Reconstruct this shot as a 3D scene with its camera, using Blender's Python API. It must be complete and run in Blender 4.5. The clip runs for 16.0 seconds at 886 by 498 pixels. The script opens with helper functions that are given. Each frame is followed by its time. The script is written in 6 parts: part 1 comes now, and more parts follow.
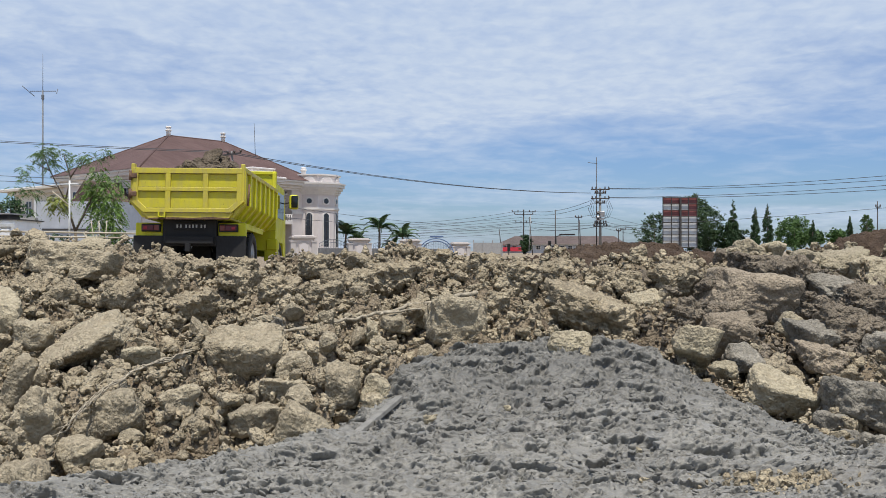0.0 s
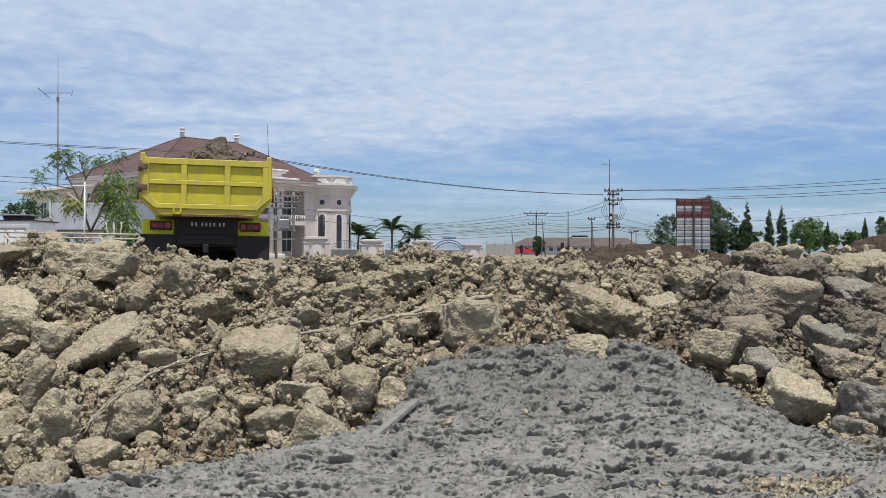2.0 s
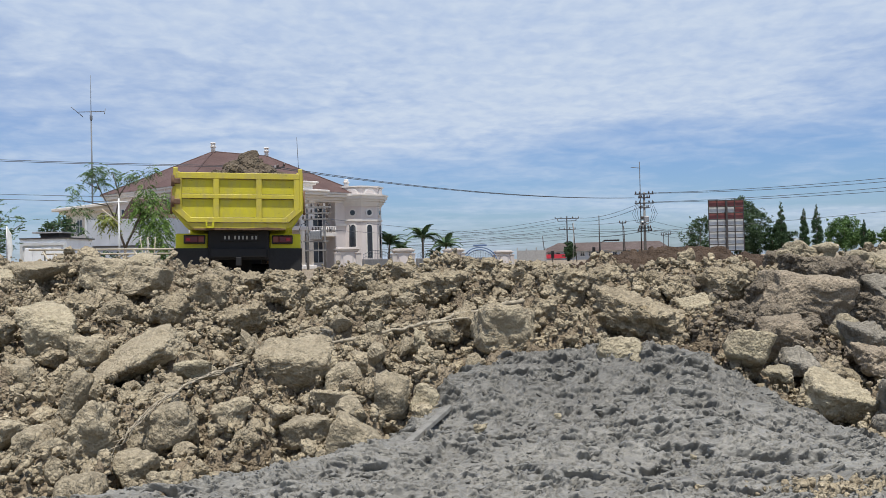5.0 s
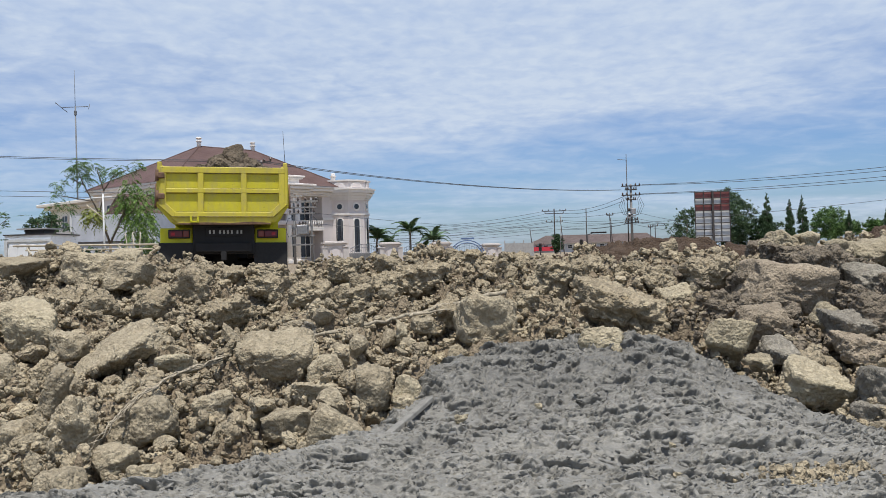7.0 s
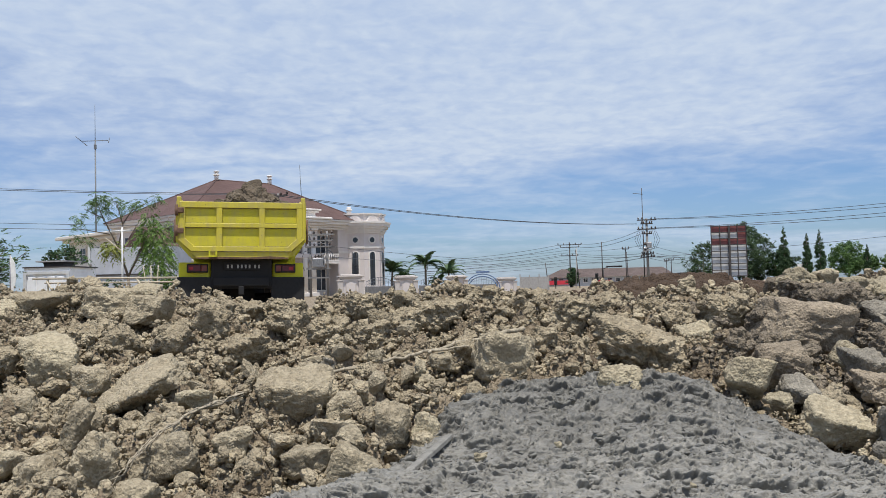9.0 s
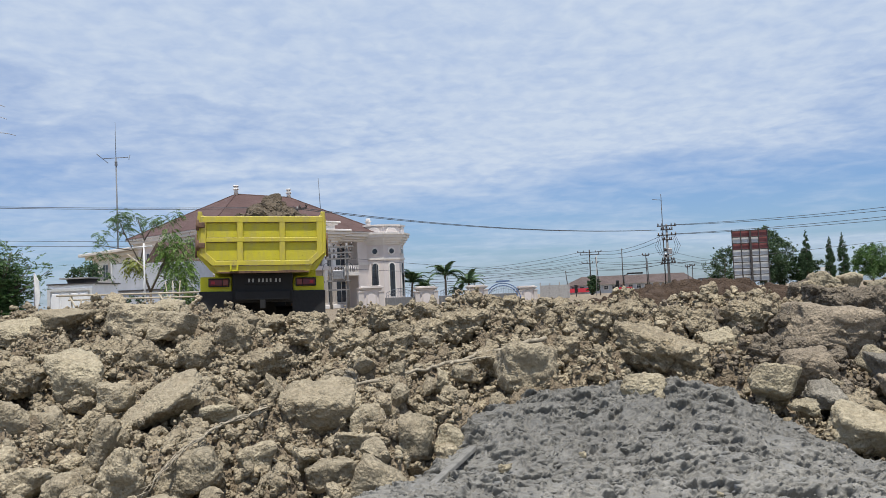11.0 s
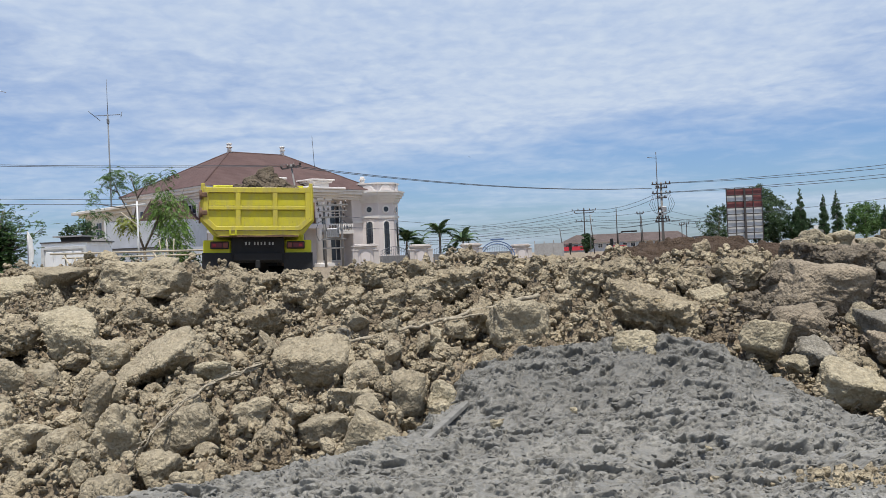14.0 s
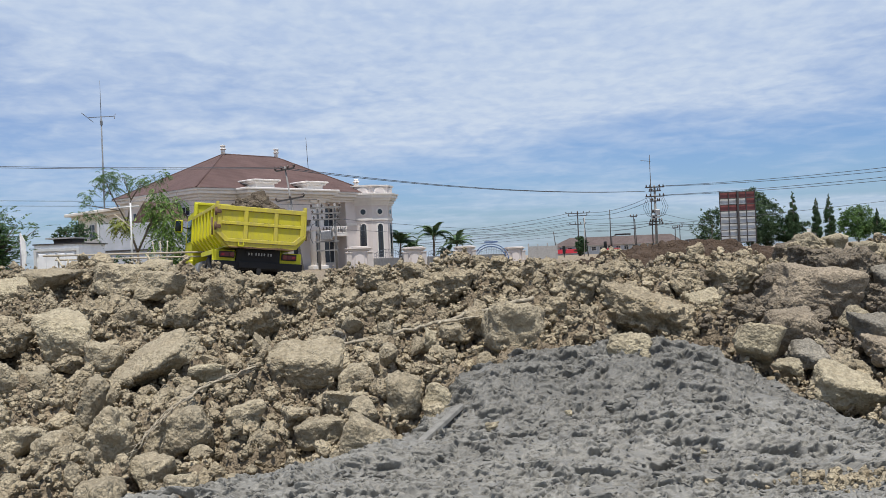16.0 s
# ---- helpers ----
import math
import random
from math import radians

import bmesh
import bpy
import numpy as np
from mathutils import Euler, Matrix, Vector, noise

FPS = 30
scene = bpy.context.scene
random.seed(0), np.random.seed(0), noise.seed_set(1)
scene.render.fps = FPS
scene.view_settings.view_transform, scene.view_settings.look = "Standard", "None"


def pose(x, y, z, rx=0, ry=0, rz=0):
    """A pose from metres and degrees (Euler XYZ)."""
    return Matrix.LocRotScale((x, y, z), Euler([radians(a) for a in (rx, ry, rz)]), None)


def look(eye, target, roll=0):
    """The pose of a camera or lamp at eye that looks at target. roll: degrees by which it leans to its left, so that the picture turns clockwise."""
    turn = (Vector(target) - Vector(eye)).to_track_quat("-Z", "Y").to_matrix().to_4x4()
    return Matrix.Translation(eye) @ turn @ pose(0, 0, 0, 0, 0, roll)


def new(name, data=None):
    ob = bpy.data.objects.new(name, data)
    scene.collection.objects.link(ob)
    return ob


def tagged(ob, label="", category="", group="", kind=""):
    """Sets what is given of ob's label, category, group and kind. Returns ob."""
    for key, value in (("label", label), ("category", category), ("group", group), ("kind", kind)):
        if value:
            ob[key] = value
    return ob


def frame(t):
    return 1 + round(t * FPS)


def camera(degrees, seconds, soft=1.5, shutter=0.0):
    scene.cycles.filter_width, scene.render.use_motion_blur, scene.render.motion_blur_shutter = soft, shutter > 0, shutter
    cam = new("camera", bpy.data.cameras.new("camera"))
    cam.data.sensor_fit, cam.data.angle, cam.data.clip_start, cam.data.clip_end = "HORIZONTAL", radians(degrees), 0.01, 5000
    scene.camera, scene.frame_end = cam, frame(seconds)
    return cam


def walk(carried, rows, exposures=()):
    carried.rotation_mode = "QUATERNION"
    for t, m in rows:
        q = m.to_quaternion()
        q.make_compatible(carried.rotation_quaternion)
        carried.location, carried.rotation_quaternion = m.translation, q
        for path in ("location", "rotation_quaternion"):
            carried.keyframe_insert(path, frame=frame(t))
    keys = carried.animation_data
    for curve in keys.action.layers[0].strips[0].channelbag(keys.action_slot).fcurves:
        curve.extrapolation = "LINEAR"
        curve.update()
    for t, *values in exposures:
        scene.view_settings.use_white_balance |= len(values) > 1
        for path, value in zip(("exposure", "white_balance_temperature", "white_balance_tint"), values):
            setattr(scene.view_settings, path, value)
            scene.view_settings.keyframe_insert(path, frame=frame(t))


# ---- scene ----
cam = camera(52.0, 16.0, soft=0.6)
PATH = [
    (0, (0.006, -0.034, 0.5), (0.005, 1.966, 0.505), -0.0),
    (0.5, (0.004, -0.034, 0.504), (-0.001, 1.966, 0.513), -0.1),
    (1, (-0.004, -0.042, 0.507), (-0.005, 1.958, 0.517), 0.0),
    (1.5, (-0.016, -0.025, 0.509), (-0.034, 1.975, 0.518), -0.0),
    (2, (-0.019, -0.027, 0.51), (-0.047, 1.973, 0.518), 0.1),
    (2.5, (-0.013, -0.014, 0.502), (-0.044, 1.986, 0.508), -0.2),
    (3, (0.008, -0.005, 0.493), (-0.028, 1.995, 0.472), -0.5),
    (3.5, (0.011, -0.017, 0.496), (-0.043, 1.982, 0.484), -0.7),
    (4, (-0.014, -0.03, 0.5), (-0.095, 1.968, 0.526), -0.8),
    (6.5, (0.021, -0.03, 0.49), (-0.075, 1.968, 0.51), -1.5),
    (7, (0.033, -0.028, 0.486), (-0.037, 1.971, 0.497), -1.7),
    (7.5, (0.016, -0.037, 0.492), (-0.036, 1.963, 0.521), -1.8),
    (8, (0.006, -0.046, 0.5), (-0.05, 1.953, 0.547), -1.6),
    (8.5, (0.011, -0.065, 0.507), (-0.074, 1.932, 0.578), -1.4),
    (9, (0.01, -0.067, 0.511), (-0.091, 1.929, 0.596), -1.5),
    (9.2, (0.006, -0.069, 0.51), (-0.108, 1.926, 0.604), -1.6),
    (11.5, (0.005, -0.072, 0.521), (-0.148, 1.919, 0.631), -2.8),
    (12, (-0.001, -0.073, 0.518), (-0.167, 1.917, 0.63), -3.1),
    (12.5, (0.0, -0.08, 0.522), (-0.164, 1.912, 0.6), -3.2),
    (13, (-0.001, -0.082, 0.522), (-0.163, 1.911, 0.582), -3.0),
    (13.5, (0.009, -0.073, 0.518), (-0.137, 1.921, 0.547), -2.7),
    (14, (0.016, -0.075, 0.515), (-0.119, 1.921, 0.531), -2.5),
    (14.5, (0.016, -0.064, 0.512), (-0.104, 1.932, 0.509), -2.6),
    (15, (0.012, -0.071, 0.512), (-0.103, 1.926, 0.511), -2.6),
    (15.5, (0.01, -0.067, 0.514), (-0.106, 1.929, 0.526), -2.5),
    (16, (0.008, -0.076, 0.516), (-0.113, 1.921, 0.537), -2.4),
]
walk(cam, [(t, look(eye, target, roll)) for t, eye, target, roll in PATH])

# ---- sky and sun ----
SUN_EL, SUN_AZ = radians(74), radians(172)


def make_world():
    w = bpy.data.worlds.new("sky")
    scene.world = w
    w.use_nodes = True
    nt = w.node_tree
    nt.nodes.clear()
    N, L = nt.nodes.new, nt.links.new
    out = N("ShaderNodeOutputWorld")
    mix = N("ShaderNodeMixShader")
    sky_bg, cloud_bg = N("ShaderNodeBackground"), N("ShaderNodeBackground")
    sky = N("ShaderNodeTexSky")
    sky.sky_type, sky.sun_disc = "NISHITA", False
    sky.sun_elevation, sky.sun_rotation = SUN_EL, SUN_AZ
    sky.air_density, sky.dust_density, sky.ozone_density = 1.0, 0.6, 2.0
    sky_bg.inputs["Strength"].default_value = 0.094
    tint = N("ShaderNodeMix")
    tint.data_type, tint.blend_type = "RGBA", "MULTIPLY"
    tint.inputs[0].default_value, tint.inputs[7].default_value = 1.0, (0.69, 0.875, 1.22, 1)
    L(sky.outputs["Color"], tint.inputs[6])
    L(tint.outputs[2], sky_bg.inputs["Color"])
    co = N("ShaderNodeTexCoord")
    sep = N("ShaderNodeSeparateXYZ")
    L(co.outputs["Generated"], sep.inputs[0])

    def m(op, a, b=None, clamp=False):
        n = N("ShaderNodeMath")
        n.operation, n.use_clamp = op, clamp
        for i, v in enumerate((a, b)):
            if v is None:
                continue
            if isinstance(v, (int, float)):
                n.inputs[i].default_value = v
            else:
                L(v, n.inputs[i])
        return n.outputs[0]

    z = m("MAXIMUM", sep.outputs[2], 0.0)
    lift = m("ADD", z, 0.13)
    comb = N("ShaderNodeCombineXYZ")
    L(m("DIVIDE", sep.outputs[0], lift), comb.inputs[0])
    L(m("DIVIDE", sep.outputs[1], lift), comb.inputs[1])

    def layer(scale, detail, rough, off, distort=0.0):
        mp = N("ShaderNodeMapping")
        mp.inputs["Location"].default_value = off
        mp.inputs["Rotation"].default_value = (0, 0, radians(-9))
        mp.inputs["Scale"].default_value = scale
        L(comb.outputs[0], mp.inputs[0])
        n = N("ShaderNodeTexNoise")
        n.inputs["Scale"].default_value = 1.0
        n.inputs["Detail"].default_value = detail
        n.inputs["Roughness"].default_value = rough
        n.inputs["Distortion"].default_value = distort
        L(mp.outputs[0], n.inputs["Vector"])
        return n.outputs[0]

    def ramp(v, *stops):
        r = N("ShaderNodeValToRGB")
        for i, (p, c) in enumerate(stops):
            e = r.color_ramp.elements[i] if i < 2 else r.color_ramp.elements.new(p)
            e.position, e.color = p, (*c, 1) if isinstance(c, tuple) else (c, c, c, 1)
        L(v, r.inputs[0])
        return r.outputs[0]

    big = layer((0.45, 0.75, 1), 4, 0.5, (3.1, 1.7, 0), 0.4)
    small = layer((5.0, 5.5, 1), 5, 0.55, (0.4, 5.2, 0), 0.4)
    mottle = layer((15.0, 13.0, 1), 3, 0.5, (2.3, 0.6, 0), 0.3)
    dens = m("ADD", m("MULTIPLY", big, 0.75), m("MULTIPLY", small, 0.25))
    # a closed deck half way up, broken near the horizon and overhead, where the sun comes through
    cover = ramp(z, (0.0, 0.03), (0.04, 0.0), (0.11, 0.01), (0.17, 0.18), (0.24, 0.32), (0.38, 0.34), (0.62, 0.06))
    mask = ramp(m("ADD", dens, cover), (0.45, 0.04), (0.72, 1.0))
    tone = ramp(m("ADD", m("MULTIPLY", mottle, 0.45), m("ADD", m("MULTIPLY", small, 0.3), m("MULTIPLY", big, 0.25))), (0.39, (0.49, 0.61, 0.83)), (0.61, (0.63, 0.73, 0.88)))
    L(tone, cloud_bg.inputs["Color"])
    cloud_bg.inputs["Strength"].default_value = 0.93
    L(mask, mix.inputs[0])
    L(sky_bg.outputs[0], mix.inputs[1])
    L(cloud_bg.outputs[0], mix.inputs[2])
    L(mix.outputs[0], out.inputs[0])


make_world()
sun = new("sun", bpy.data.lights.new("sun", "SUN"))
sun.data.energy, sun.data.angle, sun.data.color = 5.0, radians(1.5), (1.0, 0.95, 0.87)
SUN_DIR = Vector((math.sin(SUN_AZ) * math.cos(SUN_EL), math.cos(SUN_AZ) * math.cos(SUN_EL), math.sin(SUN_EL)))
sun.matrix_world = look(SUN_DIR * 60, (0, 0, 0))
scene.view_settings.exposure = 0.0

# ---- materials ----


class Nodes:
    """A principled material under construction."""

    def __init__(self, name, rough=0.8, metal=0.0, spec=0.5):
        self.mat = bpy.data.materials.new(name)
        self.mat.use_nodes = True
        self.nt = self.mat.node_tree
        self.p = self.nt.nodes["Principled BSDF"]
        self.p.inputs["Roughness"].default_value = rough
        self.p.inputs["Metallic"].default_value = metal
        self.p.inputs["Specular IOR Level"].default_value = spec
        self.co = self.nt.nodes.new("ShaderNodeTexCoord").outputs["Object"]

    def link(self, a, b):
        self.nt.links.new(a, b)

    def noise(self, scale, detail=4, rough=0.6, stretch=None, at=None):
        n = self.nt.nodes.new("ShaderNodeTexNoise")
        n.inputs["Scale"].default_value, n.inputs["Detail"].default_value, n.inputs["Roughness"].default_value = scale, detail, rough
        v = at or self.co
        if stretch:
            mp = self.nt.nodes.new("ShaderNodeMapping")
            mp.inputs["Scale"].default_value = stretch
            self.link(v, mp.inputs[0])
            v = mp.outputs[0]
        self.link(v, n.inputs["Vector"])
        return n.outputs[0]

    def ramp(self, v, *stops):
        r = self.nt.nodes.new("ShaderNodeValToRGB")
        for i, (p, c) in enumerate(stops):
            e = r.color_ramp.elements[i] if i < 2 else r.color_ramp.elements.new(p)
            e.position, e.color = p, (*c, 1) if isinstance(c, tuple) else (c, c, c, 1)
        self.link(v, r.inputs[0])
        return r.outputs[0]

    def mix(self, f, a, b, mode="MIX"):
        n = self.nt.nodes.new("ShaderNodeMix")
        n.data_type, n.blend_type = "RGBA", mode
        for sock, v in ((n.inputs[0], f), (n.inputs[6], a), (n.inputs[7], b)):
            if isinstance(v, (int, float)):
                sock.default_value = v
            elif isinstance(v, tuple):
                sock.default_value = (*v, 1)
            else:
                self.link(v, sock)
        return n.outputs[2]

    def math(self, op, a, b, clamp=False):
        n = self.nt.nodes.new("ShaderNodeMath")
        n.operation, n.use_clamp = op, clamp
        for i, v in enumerate((a, b)):
            if isinstance(v, (int, float)):
                n.inputs[i].default_value = v
            else:
                self.link(v, n.inputs[i])
        return n.outputs[0]

    def colour(self, v):
        if isinstance(v, tuple):
            self.p.inputs["Base Color"].default_value = (*v, 1)
        else:
            self.link(v, self.p.inputs["Base Color"])
        return self

    def rough(self, v):
        self.link(v, self.p.inputs["Roughness"])
        return self

    def bump(self, v, dist, strength=0.6):
        b = self.nt.nodes.new("ShaderNodeBump")
        b.inputs["Strength"].default_value, b.inputs["Distance"].default_value = strength, dist
        self.link(v, b.inputs["Height"])
        self.link(b.outputs[0], self.p.inputs["Normal"])
        return self

    def crumbs(self, scale, smooth=0.25):
        """Rounded crumbs packed together: a height from 0 to 1, and a tone for each crumb."""
        v = self.nt.nodes.new("ShaderNodeTexVoronoi")
        v.feature = "SMOOTH_F1"
        v.inputs["Scale"].default_value, v.inputs["Smoothness"].default_value, v.inputs["Randomness"].default_value = scale, smooth, 1.0
        warp = self.nt.nodes.new("ShaderNodeTexNoise")
        warp.inputs["Scale"].default_value = scale * 0.7
        self.link(self.co, warp.inputs["Vector"])
        off = self.nt.nodes.new("ShaderNodeVectorMath")
        off.operation = "MULTIPLY_ADD"
        off.inputs[1].default_value = (0.9 / scale,) * 3
        self.link(warp.outputs["Color"], off.inputs[0])
        self.link(self.co, off.inputs[2])
        self.link(off.outputs[0], v.inputs["Vector"])
        tone = self.nt.nodes.new("ShaderNodeSeparateColor")
        self.link(v.outputs["Color"], tone.inputs[0])
        return self.math("SUBTRACT", 1.0, self.math("MULTIPLY", v.outputs["Distance"], 1.25)), tone.outputs[0]

    def island(self):
        g = self.nt.nodes.new("ShaderNodeNewGeometry")
        return g.outputs["Random Per Island"]

    def obrand(self):
        return self.nt.nodes.new("ShaderNodeObjectInfo").outputs["Random"]


def plain(name, col, rough=0.6, metal=0.0, vary=0.12, scale=6.0, bump=0.0):
    n = Nodes(name, rough, metal)
    lo = tuple(c * (1 - vary) for c in col)
    hi = tuple(min(1, c * (1 + vary)) for c in col)
    a = n.noise(scale, 5)
    n.colour(n.mix(n.ramp(a, (0.3, 0.0), (0.7, 1.0)), lo, hi))
    if bump:
        n.bump(n.noise(scale * 6, 4), bump)
    return n.mat


def soil(name, lo, mid, hi, damp=None, by_island=True, rough=0.95):
    """Crumbly dry earth: grain, crumbs and paler dried crust."""
    n = Nodes(name, rough, 0, 0.25)
    a = n.noise(3.0, 6, 0.65)
    b = n.noise(34.0, 6, 0.7)
    c = n.ramp(n.math("ADD", n.math("MULTIPLY", a, 0.5), n.math("MULTIPLY", b, 0.5)), (0.30, lo), (0.5, mid), (0.70, hi))
    if by_island:
        c = n.mix(1.0, c, n.ramp(n.island(), (0.0, 0.80), (1.0, 1.15)), "MULTIPLY")
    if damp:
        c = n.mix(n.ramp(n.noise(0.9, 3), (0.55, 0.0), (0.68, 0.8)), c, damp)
    big, tone = n.crumbs(26.0)
    fine, tone_fine = n.crumbs(70.0)
    c = n.mix(1.0, c, n.ramp(tone, (0.0, 0.88), (1.0, 1.12)), "MULTIPLY")
    c = n.mix(1.0, c, n.ramp(tone_fine, (0.0, 0.90), (1.0, 1.10)), "MULTIPLY")
    n.colour(c)
    n.bump(n.math("ADD", n.math("MULTIPLY", fine, 0.30), n.math("ADD", n.math("MULTIPLY", big, 0.7), n.math("MULTIPLY", n.noise(120, 4, 0.7), 0.2))), 0.034, 1.0)
    return n.mat


PALE = soil("pale_earth", (0.188, 0.153, 0.103), (0.348, 0.293, 0.202), (0.508, 0.439, 0.314))
# base under the clods: its colour is darkened to deepen shade in the gaps
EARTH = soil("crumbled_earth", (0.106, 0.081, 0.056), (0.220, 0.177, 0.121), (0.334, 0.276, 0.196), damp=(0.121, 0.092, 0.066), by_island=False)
DARK = soil("dark_clay", (0.087, 0.072, 0.054), (0.193, 0.162, 0.122), (0.347, 0.294, 0.224))
BROWN = soil("brown_earth", (0.038, 0.025, 0.017), (0.072, 0.049, 0.034), (0.128, 0.092, 0.066), by_island=False)
GROUND = soil("packed_earth", (0.16, 0.13, 0.09), (0.26, 0.21, 0.15), (0.36, 0.30, 0.22), by_island=False)


def stone_mat(name, lo, hi, speck, green=0.0):
    """Broken limestone caked with clay."""
    n = Nodes(name, 0.9, 0, 0.3)
    a = n.noise(5.0, 6, 0.62)
    b = n.noise(60.0, 5, 0.7)
    c = n.mix(n.ramp(a, (0.25, 0.25), (0.55, 1.0)), lo, hi)
    c = n.mix(n.ramp(b, (0.50, 0.0), (0.70, 0.4)), c, speck)
    c = n.mix(1.0, c, n.ramp(n.obrand(), (0.0, 0.84), (1.0, 1.1)), "MULTIPLY")
    c = n.mix(n.ramp(n.noise(11, 5, 0.7), (0.24, 0.15), (0.36, 0.0)), c, tuple(x * 0.7 for x in lo))
    if green:
        c = n.mix(n.ramp(n.noise(3.3, 4), (0.5, 0.0), (0.7, green)), c, (0.30, 0.30, 0.15))
    fine, tone = n.crumbs(48.0)
    c = n.mix(1.0, c, n.ramp(tone, (0.0, 0.94), (1.0, 1.06)), "MULTIPLY")
    n.colour(c)
    pits = n.ramp(n.noise(30, 6, 0.75), (0.38, 0.0), (0.5, 1.0))
    n.bump(n.math("ADD", n.math("ADD", n.math("MULTIPLY", fine, 0.6), n.math("MULTIPLY", pits, 0.3)), n.math("ADD", n.math("MULTIPLY", n.noise(110, 5, 0.75), 0.25), n.math("MULTIPLY", n.noise(14, 5, 0.6), 0.6))), 0.024, 0.8)
    return n.mat


STONE = stone_mat("tan_stone", (0.253, 0.207, 0.137), (0.380, 0.325, 0.228), (0.482, 0.423, 0.308))
STONE_PALE = stone_mat("pale_limestone", (0.279, 0.237, 0.157), (0.396, 0.342, 0.240), (0.512, 0.454, 0.334), 0.08)
STONE_DARK = stone_mat("dark_clay_block", (0.162, 0.132, 0.098), (0.305, 0.253, 0.185), (0.418, 0.354, 0.266))
STONE_GREY = stone_mat("wet_grey_stone", (0.104, 0.095, 0.080), (0.276, 0.252, 0.205), (0.438, 0.404, 0.328))


def mud_mat():
    """Wet grey mud: an even tone, drier and paler on some crests, with a dull sheen."""
    n = Nodes("wet_grey_mud", 0.5, 0, 0.35)
    a = n.noise(4.0, 5, 0.6)
    b = n.noise(30.0, 4, 0.6, (1.0, 1.6, 1.0))
    c = n.ramp(n.math("ADD", n.math("MULTIPLY", a, 0.6), n.math("MULTIPLY", b, 0.4)), (0.32, (0.125, 0.121, 0.108)), (0.5, (0.182, 0.177, 0.159)), (0.68, (0.245, 0.239, 0.216)))
    c = n.mix(n.ramp(n.noise(0.8, 3), (0.58, 0.0), (0.72, 0.4)), c, (0.135, 0.117, 0.092))
    # wetter and darker up the bank, drying towards its foot
    sep = n.nt.nodes.new("ShaderNodeSeparateXYZ")
    n.link(n.co, sep.inputs[0])
    wet = n.math("ADD", sep.outputs[1], n.math("MULTIPLY", n.noise(1.5, 4), 1.2))
    c = n.mix(1.0, c, n.ramp(n.math("MULTIPLY", wet, 0.1), (0.50, 1.06), (0.60, 0.76)), "MULTIPLY")
    n.colour(c)
    n.rough(n.ramp(n.noise(7.0, 5, 0.7), (0.35, 0.34), (0.65, 0.60)))
    n.bump(n.math("ADD", n.noise(50, 3, 0.5), n.math("MULTIPLY", n.noise(120, 3, 0.55), 0.35)), 0.010, 0.7)
    return n.mat


MUD = mud_mat()

# ---- helpers for shapes ----


def smooth01(v):
    v = np.clip(v, 0, 1)
    return v * v * (3 - 2 * v)


def lattice(ix, iy, seed):
    h = (ix.astype(np.int64) * 374761393 + iy.astype(np.int64) * 668265263 + seed * 982451653) & 0x7FFFFFFF
    h = ((h ^ (h >> 13)) * 1274126177) & 0x7FFFFFFF
    return ((h ^ (h >> 16)) & 0xFFFFF) / float(0xFFFFF)


def vnoise(x, y, seed=0):
    ix, iy = np.floor(x), np.floor(y)
    fx, fy = smooth01(x - ix), smooth01(y - iy)
    a, b = lattice(ix, iy, seed), lattice(ix + 1, iy, seed)
    c, d = lattice(ix, iy + 1, seed), lattice(ix + 1, iy + 1, seed)
    return (a * (1 - fx) + b * fx) * (1 - fy) + (c * (1 - fx) + d * fx) * fy


def fbm(x, y, seed=0, octaves=4, gain=0.5):
    v, amp, tot = 0, 1.0, 0
    for o in range(octaves):
        v = v + amp * vnoise(x * 2**o, y * 2**o, seed + o)
        tot += amp
        amp *= gain
    return v / tot


def blocks(x, y, size, seed, fill=0.8):
    """Angular clods side by side, each with flat flanks and its own tilted top."""
    gx, gy = x / size, y / size
    ix, iy = np.floor(gx), np.floor(gy)
    best = np.zeros_like(x)
    for dx in (-1, 0, 1):
        for dy in (-1, 0, 1):
            cx, cy = ix + dx, iy + dy
            px = gx - cx - lattice(cx, cy, seed)
            py = gy - cy - lattice(cx, cy, seed + 7)
            r = 0.3 + 0.45 * lattice(cx, cy, seed + 13)
            on = lattice(cx, cy, seed + 19) < fill
            turn = 6.28 * lattice(cx, cy, seed + 23)
            d = np.full_like(x, -9.0)
            for k in range(5):
                a = turn + k * 1.2566 + 0.8 * lattice(cx, cy, seed + 29 + k)
                d = np.maximum(d, px * np.cos(a) + py * np.sin(a))
            top = 1 + (px * (lattice(cx, cy, seed + 41) - 0.5) + py * (lattice(cx, cy, seed + 43) - 0.5)) * 2.2
            best = np.maximum(best, np.where(on, r * np.minimum(np.clip((r - d) / (0.3 * r), 0, 1), top), 0))
    return best


def mesh_object(name, verts, faces, material, smooth=True):
    me = bpy.data.meshes.new(name)
    me.from_pydata(verts, [], faces)
    me.materials.append(material)
    if smooth:
        me.polygons.foreach_set("use_smooth", [True] * len(me.polygons))
    return new(name, me)


